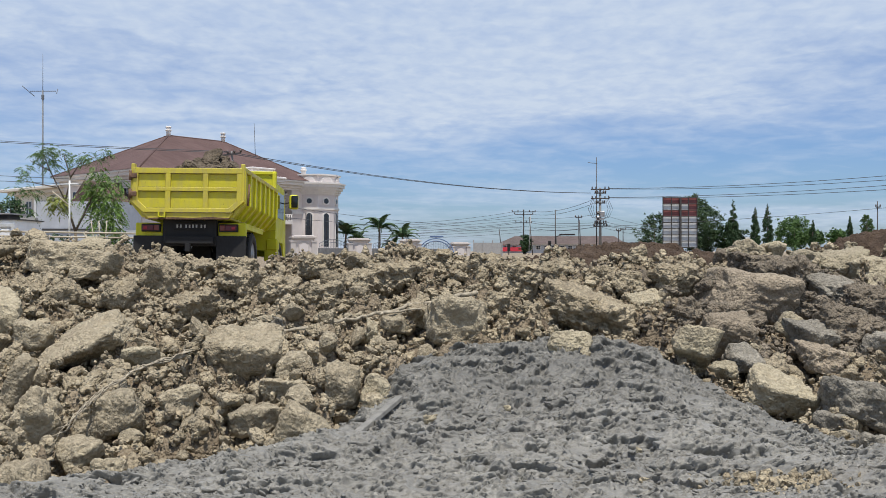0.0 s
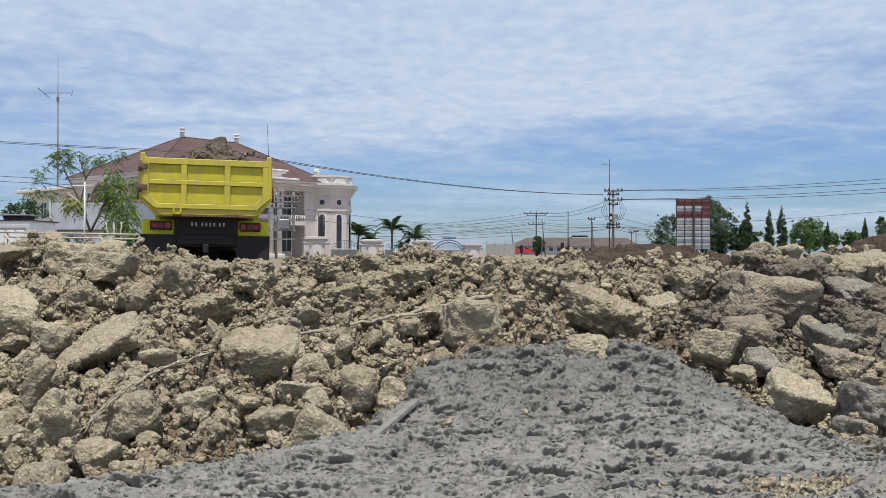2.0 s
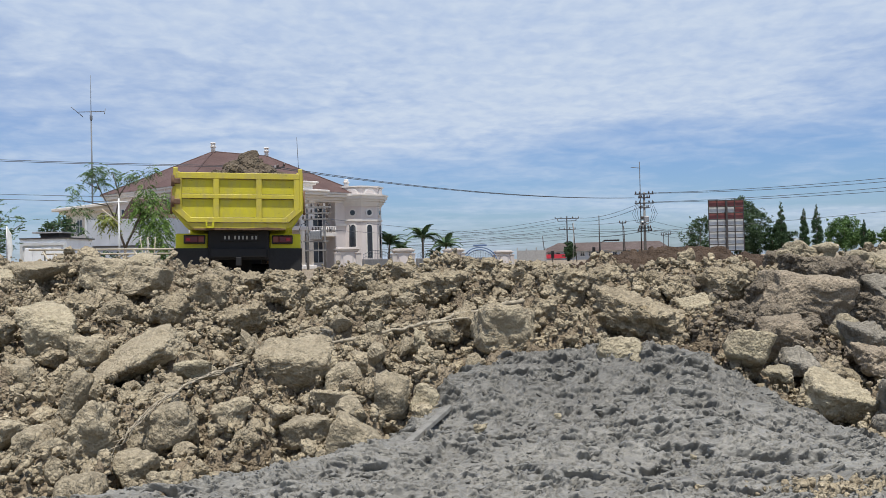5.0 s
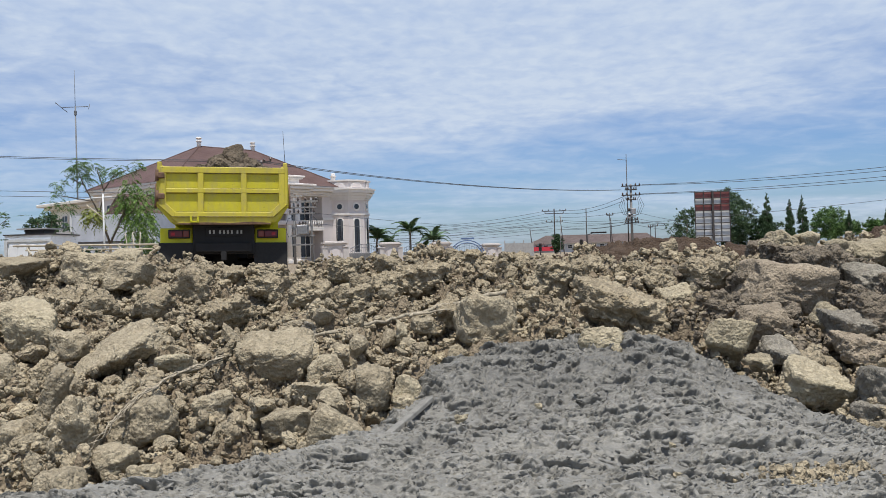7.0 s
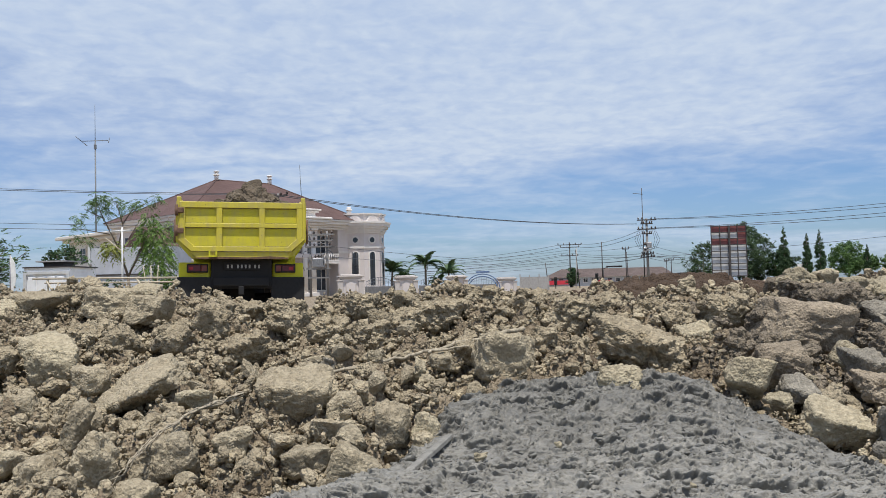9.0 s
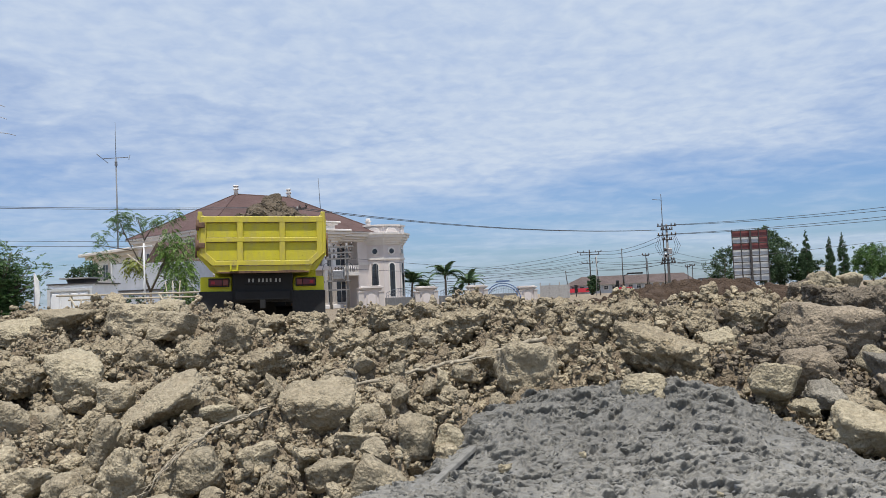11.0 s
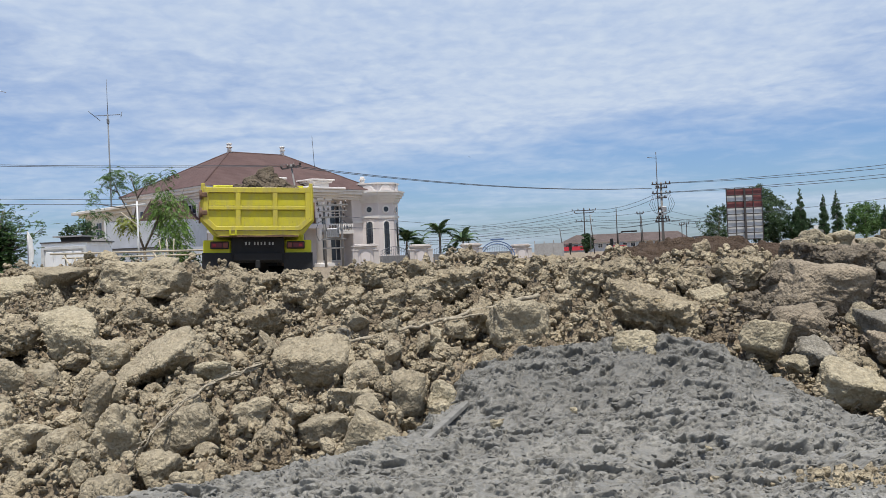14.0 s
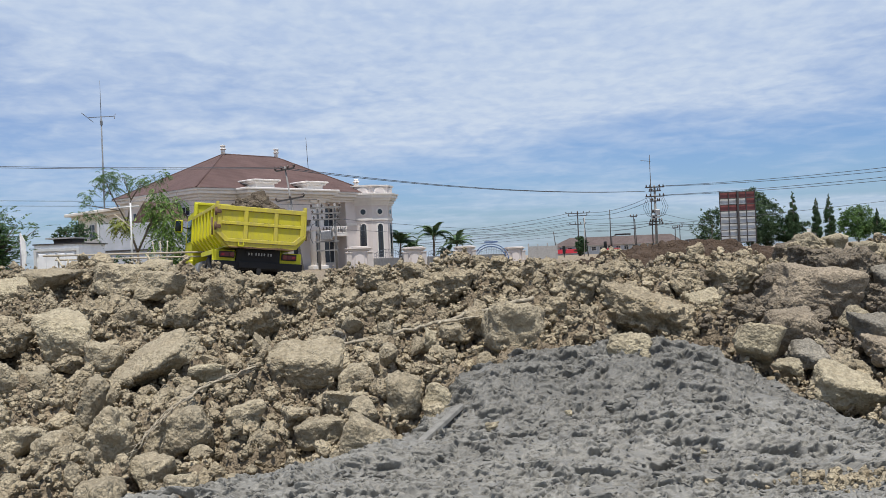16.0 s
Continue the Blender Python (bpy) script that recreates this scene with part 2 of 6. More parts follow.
def grid_object(name, xs, ys, zs, material):
    ny, nx = zs.shape
    gx, gy = np.meshgrid(xs, ys)
    co = np.stack([gx, gy, zs], -1).reshape(-1, 3).astype(np.float32)
    idx = np.arange(ny * nx).reshape(ny, nx)
    q = np.stack([idx[:-1, :-1], idx[:-1, 1:], idx[1:, 1:], idx[1:, :-1]], -1).reshape(-1, 4)
    me = bpy.data.meshes.new(name)
    me.vertices.add(len(co))
    me.vertices.foreach_set("co", co.ravel())
    me.loops.add(q.size)
    me.loops.foreach_set("vertex_index", q.ravel().astype(np.int32))
    me.polygons.add(len(q))
    me.polygons.foreach_set("loop_start", np.arange(0, q.size, 4, dtype=np.int32))
    me.polygons.foreach_set("use_smooth", np.ones(len(q), dtype=bool))
    me.update(calc_edges=True)
    me.materials.append(material)
    return new(name, me)


def put(bm, *pieces):
    """Joins bmesh pieces into one."""
    for p in pieces:
        me = bpy.data.meshes.new("tmp")
        p.to_mesh(me)
        p.free()
        bm.from_mesh(me)
        bpy.data.meshes.remove(me)
    return bm


def box(sx, sy, sz, m=None, bevel=0.0, seg=1):
    bm = bmesh.new()
    bmesh.ops.create_cube(bm, size=1)
    bmesh.ops.scale(bm, vec=(sx, sy, sz), verts=bm.verts)
    if bevel:
        bmesh.ops.bevel(bm, geom=bm.edges[:], offset=bevel, segments=seg, affect="EDGES")
    if m is not None:
        bm.transform(m)
    return bm


def span(x0, x1, y0, y1, z0, z1, bevel=0.0):
    return box(x1 - x0, y1 - y0, z1 - z0, Matrix.Translation(((x0 + x1) / 2, (y0 + y1) / 2, (z0 + z1) / 2)), bevel)


def cyl(r1, r2, h, m=None, seg=16, cap=True):
    """A cone or cylinder from z = 0 up to h."""
    bm = bmesh.new()
    bmesh.ops.create_cone(bm, cap_ends=cap, segments=seg, radius1=r1, radius2=r2, depth=h)
    bmesh.ops.translate(bm, vec=(0, 0, h / 2), verts=bm.verts)
    for f in bm.faces:
        f.smooth = len(f.verts) == 4
    if m is not None:
        bm.transform(m)
    return bm


def bar(a, b, r, r2=None, seg=8):
    """A round bar between two points."""
    a, b = Vector(a), Vector(b)
    d = b - a
    return cyl(r, r if r2 is None else r2, d.length, Matrix.Translation(a) @ d.to_track_quat("Z", "Y").to_matrix().to_4x4(), seg)


def prism(outline, depth, m=None):
    """A slab with that outline in x and z, depth along y."""
    bm = bmesh.new()
    front = [bm.verts.new((x, 0, z)) for x, z in outline]
    f = bm.faces.new(front)
    ext = bmesh.ops.extrude_face_region(bm, geom=[f])
    bmesh.ops.translate(bm, vec=(0, depth, 0), verts=[v for v in ext["geom"] if isinstance(v, bmesh.types.BMVert)])
    bmesh.ops.recalc_face_normals(bm, faces=bm.faces)
    if m is not None:
        bm.transform(m)
    return bm


def mesh_of(name, bm, material):
    me = bpy.data.meshes.new(name)
    bm.to_mesh(me)
    bm.free()
    me.materials.append(material)
    return me


def thing(name, m, label, category, group="", kind=""):
    ob = new(name)
    ob.matrix_world = m
    return tagged(ob, label, category, group, kind)


def part(name, bm, material, parent, label=""):
    ob = new(name, mesh_of(name, bm, material))
    ob.parent = parent
    return tagged(ob, label)


def part_of(name, me, parent, m, label=""):
    """A part on mesh data that it shares with its like."""
    ob = new(name, me)
    ob.parent = parent
    ob.matrix_local = m
    return tagged(ob, label)


def solid(name, bm, material, m, label, category, group="", kind=""):
    ob = new(name, mesh_of(name, bm, material))
    ob.matrix_world = m
    return tagged(ob, label, category, group, kind)


# ---- ground ----


def make_ground():
    xs = [-3000, -400, -60, -20, -8, 8, 20, 60, 400, 3000]
    ys = [-3000, -200, -20, 2, 8.6, 10.0, 14, 30, 120, 500, 4000]
    verts = [(x, y, -0.62 if y < 9 else 0.0) for y in ys for x in xs]
    n = len(xs)
    faces = [(j * n + i, j * n + i + 1, (j + 1) * n + i + 1, (j + 1) * n + i) for j in range(len(ys) - 1) for i in range(n - 1)]
    tagged(mesh_object("ground", verts, faces, GROUND, False), "flat packed pale earth reaching to the horizon", "ground", kind="structure")


make_ground()


def rubble_base(x, y):
    """The heap's long slope from its toe up to the crest and down behind."""
    z = np.interp(y, [2.0, 4.3, 4.9, 5.86, 6.3, 7.35, 8.2, 9.0, 9.6, 10.6, 11.5], [-0.60, -0.57, -0.49, -0.20, -0.10, 0.13, 0.27, 0.0, -0.05, -0.3, -0.6])
    crest = np.interp(x, [-8, -3.2, -2.6, -2.0, -1.4, -0.6, 0.2, 1.2, 2.2, 3.2, 4.2, 8], [0.43, 0.43, 0.28, 0.19, 0.31, 0.35, 0.34, 0.25, 0.27, 0.34, 0.37, 0.40])
    z = z + crest * smooth01((y - 8.0) / 1.0) * (1 - smooth01((y - 10.2) / 1.3) * 0.9)
    z = z - 0.12 * smooth01((x - 1.5) / 0.4) * smooth01((y - 4.4) / 0.5) * (1 - smooth01((y - 5.9) / 0.6))
    return z


MUD_EDGE = ([-8, -3, -1.8, -1.2, -0.75, -0.55, -0.38, -0.22, 0.1, 0.8, 1.4, 1.62, 1.85, 2.15, 2.6, 5, 8], [3.5, 3.7, 3.85, 4.1, 4.45, 4.75, 5.2, 5.65, 5.95, 6.05, 5.88, 5.5, 5.05, 4.65, 4.3, 3.6, 3.4])


def rubble_height(x, y):
    z = rubble_base(x, y)
    wx, wy = x + 0.06 * fbm(x * 6, y * 6, 5), y + 0.06 * fbm(x * 6 + 9, y * 6, 6)
    z = z + 0.16 * (fbm(x * 1.3, y * 1.3, 3, 3) - 0.5)
    z = z + 0.26 * blocks(wx, wy, 0.30, 11, 0.45)
    z = z + 0.13 * blocks(wx, wy, 0.13, 21, 0.65)
    z = z + 0.055 * blocks(wx, wy, 0.06, 31, 0.7) + 0.025 * fbm(x * 30, y * 30, 33, 3)
    z = z - 0.8 * smooth01((np.abs(x) - 6.2 - 0.5 * fbm(x, y, 9)) / 1.4) ** 1.5
    return z - 0.10 - 0.16 * smooth01((np.interp(x, *MUD_EDGE) - y) / 0.3)


def mud_base(x, y):
    edge = np.interp(x, *MUD_EDGE)
    d = edge - y + 0.10 * (fbm(x * 4, y * 4, 41) - 0.5)
    z = np.interp(y, [1.0, 4.2, 4.9, 5.5, 6.0, 6.6], [-0.52, -0.49, -0.42, -0.26, -0.13, -0.06])
    z = z + 0.05 * smooth01((x - 0.2) / 0.9) * (1 - smooth01((x - 1.9) / 0.6)) * smooth01((y - 4.0) / 0.8)
    z = z - 0.13 * smooth01((x - 1.0) / 0.9) * smooth01((y - 4.2) / 0.6)
    rim = np.sqrt((x / 5.6) ** 2 + ((y - 3.0) / 5.4) ** 2) + 0.3 * (fbm(x * 0.7, y * 0.7, 43) - 0.5)
    return z + 0.04 - 0.34 * (1 - smooth01((d + 0.16) / 0.22)) - 0.4 * smooth01((rim - 0.8) / 0.25)


def flaps(x, y, k, seed):
    """Smeared flaps of mud overlapping like scales: a short steep front, a long back."""
    ph = y * k + 3.2 * fbm(x * k * 1.3, y * k * 0.45, seed, 3)
    f = ph - np.floor(ph)
    on = smooth01((fbm(x * k * 1.0, y * k * 0.6, seed + 5, 2) - 0.40) / 0.16)
    return np.where(f < 0.16, f / 0.16, (1 - f) / 0.84) * on


def mud_height(x, y):
    z = mud_base(x, y)
    wx, wy = x + 0.12 * fbm(x * 5, y * 5, 51), y + 0.12 * fbm(x * 5, y * 5, 52)
    z = z + 0.10 * (fbm(wx * 1.6, wy * 1.6, 53, 3) - 0.5)
    for fx, fy, amp, seed in ((2.6, 3.4, 0.06, 54), (5.5, 7.0, 0.028, 57), (13.0, 13.0, 0.014, 61), (30.0, 26.0, 0.008, 65)):
        bulge = np.abs(fbm(wx * fx, wy * fy, seed, 2, 0.4) - 0.5) * 2
        z = z + amp * (np.sqrt(np.minimum(bulge, 0.6) + 0.02) - 0.45)
    churned = 0.015 * flaps(wx, wy, 8.0, 83) + 0.016 * flaps(wx, wy, 13.0, 87) + 0.012 * flaps(wx, wy, 22.0, 103) + 0.006 * flaps(wx, wy, 38.0, 113)
    z = z + churned * smooth01((y - 2.95) / 0.2)
    pit = smooth01((fbm(wx * 6, wy * 8, 78, 3) - 0.60) / 0.08)
    return np.maximum(z - 0.03 * pit - 0.02, -0.75)


def make_heap():
    step = 0.024
    xs, ys = np.concatenate([np.arange(-8.4, -6, 0.05), np.arange(-6, 6, step), np.arange(6, 8.4, 0.05)]), np.arange(3.3, 10.6, step)
    gx, gy = np.meshgrid(xs, ys)
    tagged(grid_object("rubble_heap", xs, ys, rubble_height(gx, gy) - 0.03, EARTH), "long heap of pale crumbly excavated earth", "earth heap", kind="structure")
    xs = np.concatenate([np.arange(-6.5, -2.6, 0.12), np.arange(-2.6, 2.6, 0.0085), np.arange(2.6, 6.5, 0.12)])
    ys = np.concatenate([np.arange(-3.5, 3.05, 0.07), np.arange(3.05, 6.3, 0.0075)])
    gx, gy = np.meshgrid(xs, ys)
    mud = tagged(grid_object("mud", xs, ys, mud_height(gx, gy), MUD), "wet grey churned mud spread before the heap", "mud", kind="structure")
    # smeared flaps lean over the hollows before them
    co = np.zeros(len(mud.data.vertices) * 3, np.float32)
    mud.data.vertices.foreach_get("co", co)
    co = co.reshape(-1, 3)
    x, y = co[:, 0].copy(), co[:, 1].copy()
    proud = co[:, 2] - mud_base(x, y)
    near = smooth01((y - 3.05) / 0.15)
    co[:, 1] -= 1.1 * proud * near
    co[:, 0] += 0.5 * proud * (fbm(x * 2, y * 2, 91, 2) - 0.5) * near
    mud.data.vertices.foreach_set("co", co.ravel())
    mud.data.update()


make_heap()


def one(f, x, y):
    return float(f(np.array([float(x)]), np.array([float(y)]))[0])


def facets(bm, planes, edge):
    """Pulls a ball in to the stone that those planes bound; a low edge rounds its corners."""
    for v in bm.verts:
        d = v.co.normalized()
        v.co = d * sum(max(0.0, d.dot(n) / k) ** edge for n, k in planes) ** (-1 / edge)


def roughen(bm, off, rough):
    for v in bm.verts:
        f = noise.fractal(v.co * 2.6 + off, 1.0, 2.0, 4) * rough + noise.fractal(v.co * 11 + off, 0.8, 2.0, 3) * rough * 0.45
        v.co += v.co.normalized() * f


def some_way(rng):
    return Vector((rng.gauss(0, 1), rng.gauss(0, 1), rng.gauss(0, 1))).normalized()


def rock_mesh(rng, level, cuts, rough, edge=12):
    """A broken stone of about unit size: a ball cut by planes, then roughened."""
    bm = bmesh.new()
    bmesh.ops.create_icosphere(bm, subdivisions=level, radius=0.62)
    planes = [(some_way(rng), rng.uniform(0.27, 0.46)) for _ in range(cuts)]
    off = Vector((rng.uniform(-50, 50), rng.uniform(-50, 50), rng.uniform(-50, 50)))
    for v in bm.verts:
        d = v.co.normalized()
        v.co = d * (0.62 ** -edge + sum(max(0.0, d.dot(n) / k) ** edge for n, k in planes)) ** (-1 / edge)
    roughen(bm, off, rough)
    return bm


def clod_pool(seed, count, level, cuts, rough):
    rng = random.Random(seed)
    pool = []
    for _ in range(count):
        bm = rock_mesh(rng, level, cuts, rough)
        pool.append((np.array([v.co[:] for v in bm.verts]), np.array([[v.index for v in f.verts] for f in bm.faces])))
        bm.free()
    return pool


def scatter(name, spots, pool, material, label, category, seed, smooth=False, flat=False):
    """Many loose clods joined into one: spots of x, y, z, size."""
    rng = np.random.RandomState(seed)
    vs, fs, base = [], [], 0
    for x, y, z, s in spots:
        v, f = pool[rng.randint(len(pool))]
        q = rng.normal(size=4) if not flat else np.array([math.cos(a := rng.uniform(-0.6, 1.0)), rng.normal() * 0.2, rng.normal() * 0.2, math.sin(a)])
        q /= np.linalg.norm(q)
        w, a, b, c = q
        r = np.array([[1 - 2 * (b * b + c * c), 2 * (a * b - c * w), 2 * (a * c + b * w)],
                      [2 * (a * b + c * w), 1 - 2 * (a * a + c * c), 2 * (b * c - a * w)],
                      [2 * (a * c - b * w), 2 * (b * c + a * w), 1 - 2 * (a * a + b * b)]])
        stretch = np.array([rng.uniform(0.8, 1.35), rng.uniform(0.7, 1.1), rng.uniform(0.55, 0.95)])
        if flat:
            stretch = np.array([rng.uniform(1.0, 2.2), rng.uniform(0.6, 1.1), rng.uniform(0.28, 0.5)])
        vs.append((v * stretch) @ r.T * s + (x, y, z))
        fs.append(f + base)
        base += len(v)
    co, tri = np.concatenate(vs).astype(np.float32), np.concatenate(fs).astype(np.int32)
    me = bpy.data.meshes.new(name)
    me.vertices.add(len(co))
    me.vertices.foreach_set("co", co.ravel())
    me.loops.add(tri.size)
    me.loops.foreach_set("vertex_index", tri.ravel())
    me.polygons.add(len(tri))
    me.polygons.foreach_set("loop_start", np.arange(0, tri.size, 3, dtype=np.int32))
    me.polygons.foreach_set("use_smooth", np.full(len(tri), smooth))
    me.update(calc_edges=True)
    me.materials.append(material)
    return tagged(new(name, me), label, category, kind="stuff")


def dark_zone(x, y):
    """Where the heap is of dark clay: a tongue on its far flank."""
    return smooth01((x - 1.15 - 0.25 * (fbm(x, y, 61) - 0.5) * 4) / 0.5) * smooth01((y - 5.6) / 0.5) * (1 - smooth01((y - 8.1) / 0.5))


def make_clods():
    rng = np.random.RandomState(4)
    pools = (clod_pool(1, 24, 1, 3, 0.20), clod_pool(3, 24, 2, 4, 0.22), clod_pool(2, 20, 3, 7, 0.17))
    pale, dark = ([], [], []), ([], [], [])
    for kind, count, lo, hi in ((0, 54000, 0.014, 0.042), (1, 14500, 0.032, 0.085), (2, 1500, 0.08, 0.18)):
        x = rng.uniform(-6.2, 6.2, count)
        y = 3.7 + 6.0 * rng.uniform(0, 1, count) ** (1.15)
        size = lo + (hi - lo) * rng.uniform(0, 1, count) ** 2.0
        keep = (np.interp(x, *MUD_EDGE) < y + 0.02) & (x > -0.6 * y - 0.2) & (x < 0.53 * y + 0.2)
        z = rubble_height(x, y)
        dz = dark_zone(x, y)
        for i in np.nonzero(keep)[0]:
            (dark if dz[i] > rng.uniform(0.3, 1.15) else pale)[kind].append((x[i], y[i], z[i] + size[i] * rng.uniform(-0.1, 0.3), size[i]))
    stones = []
    for x, y, k in zip(rng.uniform(-5.8, 5.4, 1500), 3.8 + 5.2 * rng.uniform(0, 1, 1500) ** 1.2, rng.uniform(0, 1, 1500)):
        if np.interp(x, *MUD_EDGE) < y - 0.03 and abs(x + 0.03 * y) < 0.62 * y + 0.2 and (y < 6.8 or k < 0.3):
            stones.append((x, y, one(rubble_height, x, y) + 0.02, 0.06 + 0.13 * k**2.5))
    scatter("loose_stones", stones, clod_pool(7, 24, 2, 9, 0.05), STONE, "hundreds of loose angular tan stones on the heap", "stones", 17)
    for spots, material, tone, seed in ((pale, PALE, "pale", 5), (dark, DARK, "dark", 8)):
        scatter(tone + "_crumbs", spots[0], pools[0], material, "countless small crumbs of %s broken earth" % tone, "crumbs", seed, True)
        scatter(tone + "_clods", spots[1], pools[1], material, "countless %s clods of broken earth" % tone, "clods", seed + 1, True)
        scatter(tone + "_lumps", spots[2], pools[2], material, "many fist-sized %s lumps of broken stone" % tone, "earth lumps", seed + 2, True)


make_clods()


def make_mud_flakes():
    """Smeared clods of wet mud, lying flat over one another."""
    rng = np.random.RandomState(14)
    n = 44000
    x, y = rng.uniform(-3.0, 3.2, n), rng.uniform(3.3, 6.2, n)
    edge = np.interp(x, *MUD_EDGE)
    patch = fbm(x * 2.4, y * 3.2, 141, 3)
    keep = (y < edge - 0.04) & (np.abs(x + 0.03 * y) < 0.6 * y + 0.1) & (rng.uniform(0.3, 0.75, n) < patch + 0.02)
    z = mud_height(x, y)
    size = 0.010 + 0.034 * rng.uniform(0, 1, n) ** 3.0
    spots = [(x[i], y[i], z[i] + size[i] * rng.uniform(-0.25, 0.05), size[i]) for i in np.nonzero(keep)[0]][:3000]
    scatter("mud_clods", spots, clod_pool(21, 24, 1, 3, 0.25), MUD, "countless smeared clods of wet grey mud", "mud clods", 22, True, True)


make_mud_flakes()

# ---- boulders ----
rock_rng = random.Random(12)
BOULDER_LABELS = {PALE.name: "rough crumbly clod of pale earth on the heap", DARK.name: "crumbly dark clod of damp clay on the heap",
                  STONE.name: "rough tan boulder of dried clay and limestone on the heap", STONE_PALE.name: "pale yellowish limestone boulder lying on the heap",
                  STONE_DARK.name: "dark brown block of damp clay on the heap", STONE_GREY.name: "grey wet stone half sunk in mud and clods"}


def boulder(x, y, z, wide, high, tilt, material, edge=13, taper=0.0):
    """One stone of that width and height, its middle at x, y, z: six uneven faces, their corners broken off."""
    rng = rock_rng
    crumbly = material in (DARK, PALE)
    bm = bmesh.new()
    bmesh.ops.create_icosphere(bm, subdivisions=5 if wide > 0.3 else 4, radius=1)
    planes = []
    for axis in ((1, 0, 0), (0, 1, 0), (0, 0, 1)):
        for s in (-1, 1):
            n = Vector(axis) * s + Vector((rng.gauss(0, 0.22), rng.gauss(0, 0.22), rng.gauss(0, 0.22)))
            planes.append((n.normalized(), 0.5 * rng.uniform(0.86, 1.0)))
    planes += [(some_way(rng), rng.uniform(0.46, 0.60)) for _ in range(5)]
    facets(bm, planes, 9 if crumbly else edge)
    for v in bm.verts:
        v.co.x *= 1 - taper * (v.co.z + 0.4)
    roughen(bm, Vector((x * 9, y * 7, wide * 30)), 0.075 if crumbly else 0.05)
    lo = [min(v.co[i] for v in bm.verts) for i in range(3)]
    hi = [max(v.co[i] for v in bm.verts) for i in range(3)]
    deep = wide * rng.uniform(0.75, 1.0)
    for v in bm.verts:
        v.co = Vector(((v.co[i] - (lo[i] + hi[i]) / 2) / (hi[i] - lo[i]) * s for i, s in enumerate((wide * 0.98, deep, high))))
    bm.normal_update()
    off = Vector((x * 3.7, y * 2.9, wide))
    for v in bm.verts:
        v.co += v.normal * ((0.022 if crumbly else 0.010) * noise.fractal(v.co * 26 + off, 0.6, 2.1, 4) + (0.034 if crumbly else 0.018) * noise.fractal(v.co * 9 - off, 0.8, 2.0, 2))
    for f in bm.faces:
        f.smooth = True
    m = pose(x, y - 0.07, z + 0.015, rock_rng.uniform(-6, 14), tilt, 0)
    return solid("boulder", bm, material, m, BOULDER_LABELS[material.name], "boulder", "boulders on the heap")


boulder(-1.23, 5.72, -0.15, 0.51, 0.32, -3, STONE, 5)
boulder(-1.79, 4.91, -0.40, 0.42, 0.28, -12, STONE, 6, 0.3)
boulder(-2.10, 4.72, -0.40, 0.32, 0.40, 14, STONE, 12, 0.75)
boulder(-3.17, 6.52, 0.06, 0.44, 0.41, -6, STONE_PALE, 24)
boulder(-2.32, 5.98, -0.10, 0.58, 0.23, -18, STONE)
boulder(-0.70, 4.62, -0.44, 0.29, 0.28, 20, STONE)
boulder(-0.58, 5.23, -0.30, 0.22, 0.30, 8, STONE)
boulder(-0.36, 5.31, -0.30, 0.21, 0.17, 5, STONE_PALE)
boulder(-0.89, 5.52, -0.23, 0.21, 0.21, -20, STONE)
boulder(0.09, 6.21, -0.01, 0.45, 0.39, 0, STONE, 9, 0.2)
boulder(0.81, 5.92, -0.12, 0.31, 0.20, 8, STONE_PALE)
boulder(1.06, 6.61, 0.05, 0.74, 0.36, 12, PALE, 6)
boulder(1.51, 6.72, 0.08, 0.31, 0.27, 10, STONE_PALE)
boulder(1.64, 5.95, -0.13, 0.30, 0.28, 12, STONE_PALE)
boulder(2.02, 5.49, -0.36, 0.44, 0.25, 8, STONE_PALE, 14)
boulder(2.38, 5.20, -0.40, 0.46, 0.28, 12, STONE_GREY)
boulder(2.33, 6.97, 0.16, 0.68, 0.40, 10, STONE_DARK)
boulder(2.83, 7.39, 0.25, 0.48, 0.39, -8, DARK)
boulder(2.80, 8.02, 0.33, 0.57, 0.26, 4, DARK)
boulder(1.96, 6.28, -0.06, 0.39, 0.26, -5, STONE_DARK)
boulder(-3.57, 8.36, 0.44, 0.58, 0.32, 8, STONE, 20)
boulder(-3.26, 8.57, 0.48, 0.34, 0.24, 10, STONE_PALE)
boulder(-3.11, 8.15, 0.37, 0.45, 0.27, 10, STONE, 20)
boulder(-2.25, 7.29, 0.22, 0.29, 0.37, 30, PALE)
boulder(-0.90, 6.95, 0.12, 0.33, 0.25, -10, PALE)
boulder(-0.40, 7.61, 0.27, 0.47, 0.31, 10, PALE)
boulder(0.62, 7.44, 0.25, 0.35, 0.39, 35, PALE)
boulder(1.88, 7.42, 0.24, 0.44, 0.31, 0, PALE)
boulder(2.81, 9.00, 0.42, 0.30, 0.20, 0, DARK)
boulder(3.05, 9.00, 0.46, 0.37, 0.24, 18, STONE_PALE)
boulder(3.27, 9.00, 0.48, 0.23, 0.20, 0, STONE_PALE)
boulder(3.24, 8.11, 0.35, 0.50, 0.28, 10, STONE_PALE)
boulder(3.58, 8.16, 0.37, 0.58, 0.28, -6, STONE_PALE)
boulder(3.75, 7.92, 0.31, 0.51, 0.26, 4, STONE_PALE)
boulder(-1.46, 5.10, -0.36, 0.22, 0.20, 0, STONE)
boulder(-2.46, 5.27, -0.28, 0.16, 0.35, 30, STONE)
boulder(-1.90, 4.11, -0.52, 0.25, 0.13, -6, STONE)
boulder(-1.74, 4.42, -0.49, 0.22, 0.15, 8, STONE)
boulder(-1.55, 4.26, -0.52, 0.17, 0.10, 0, STONE)
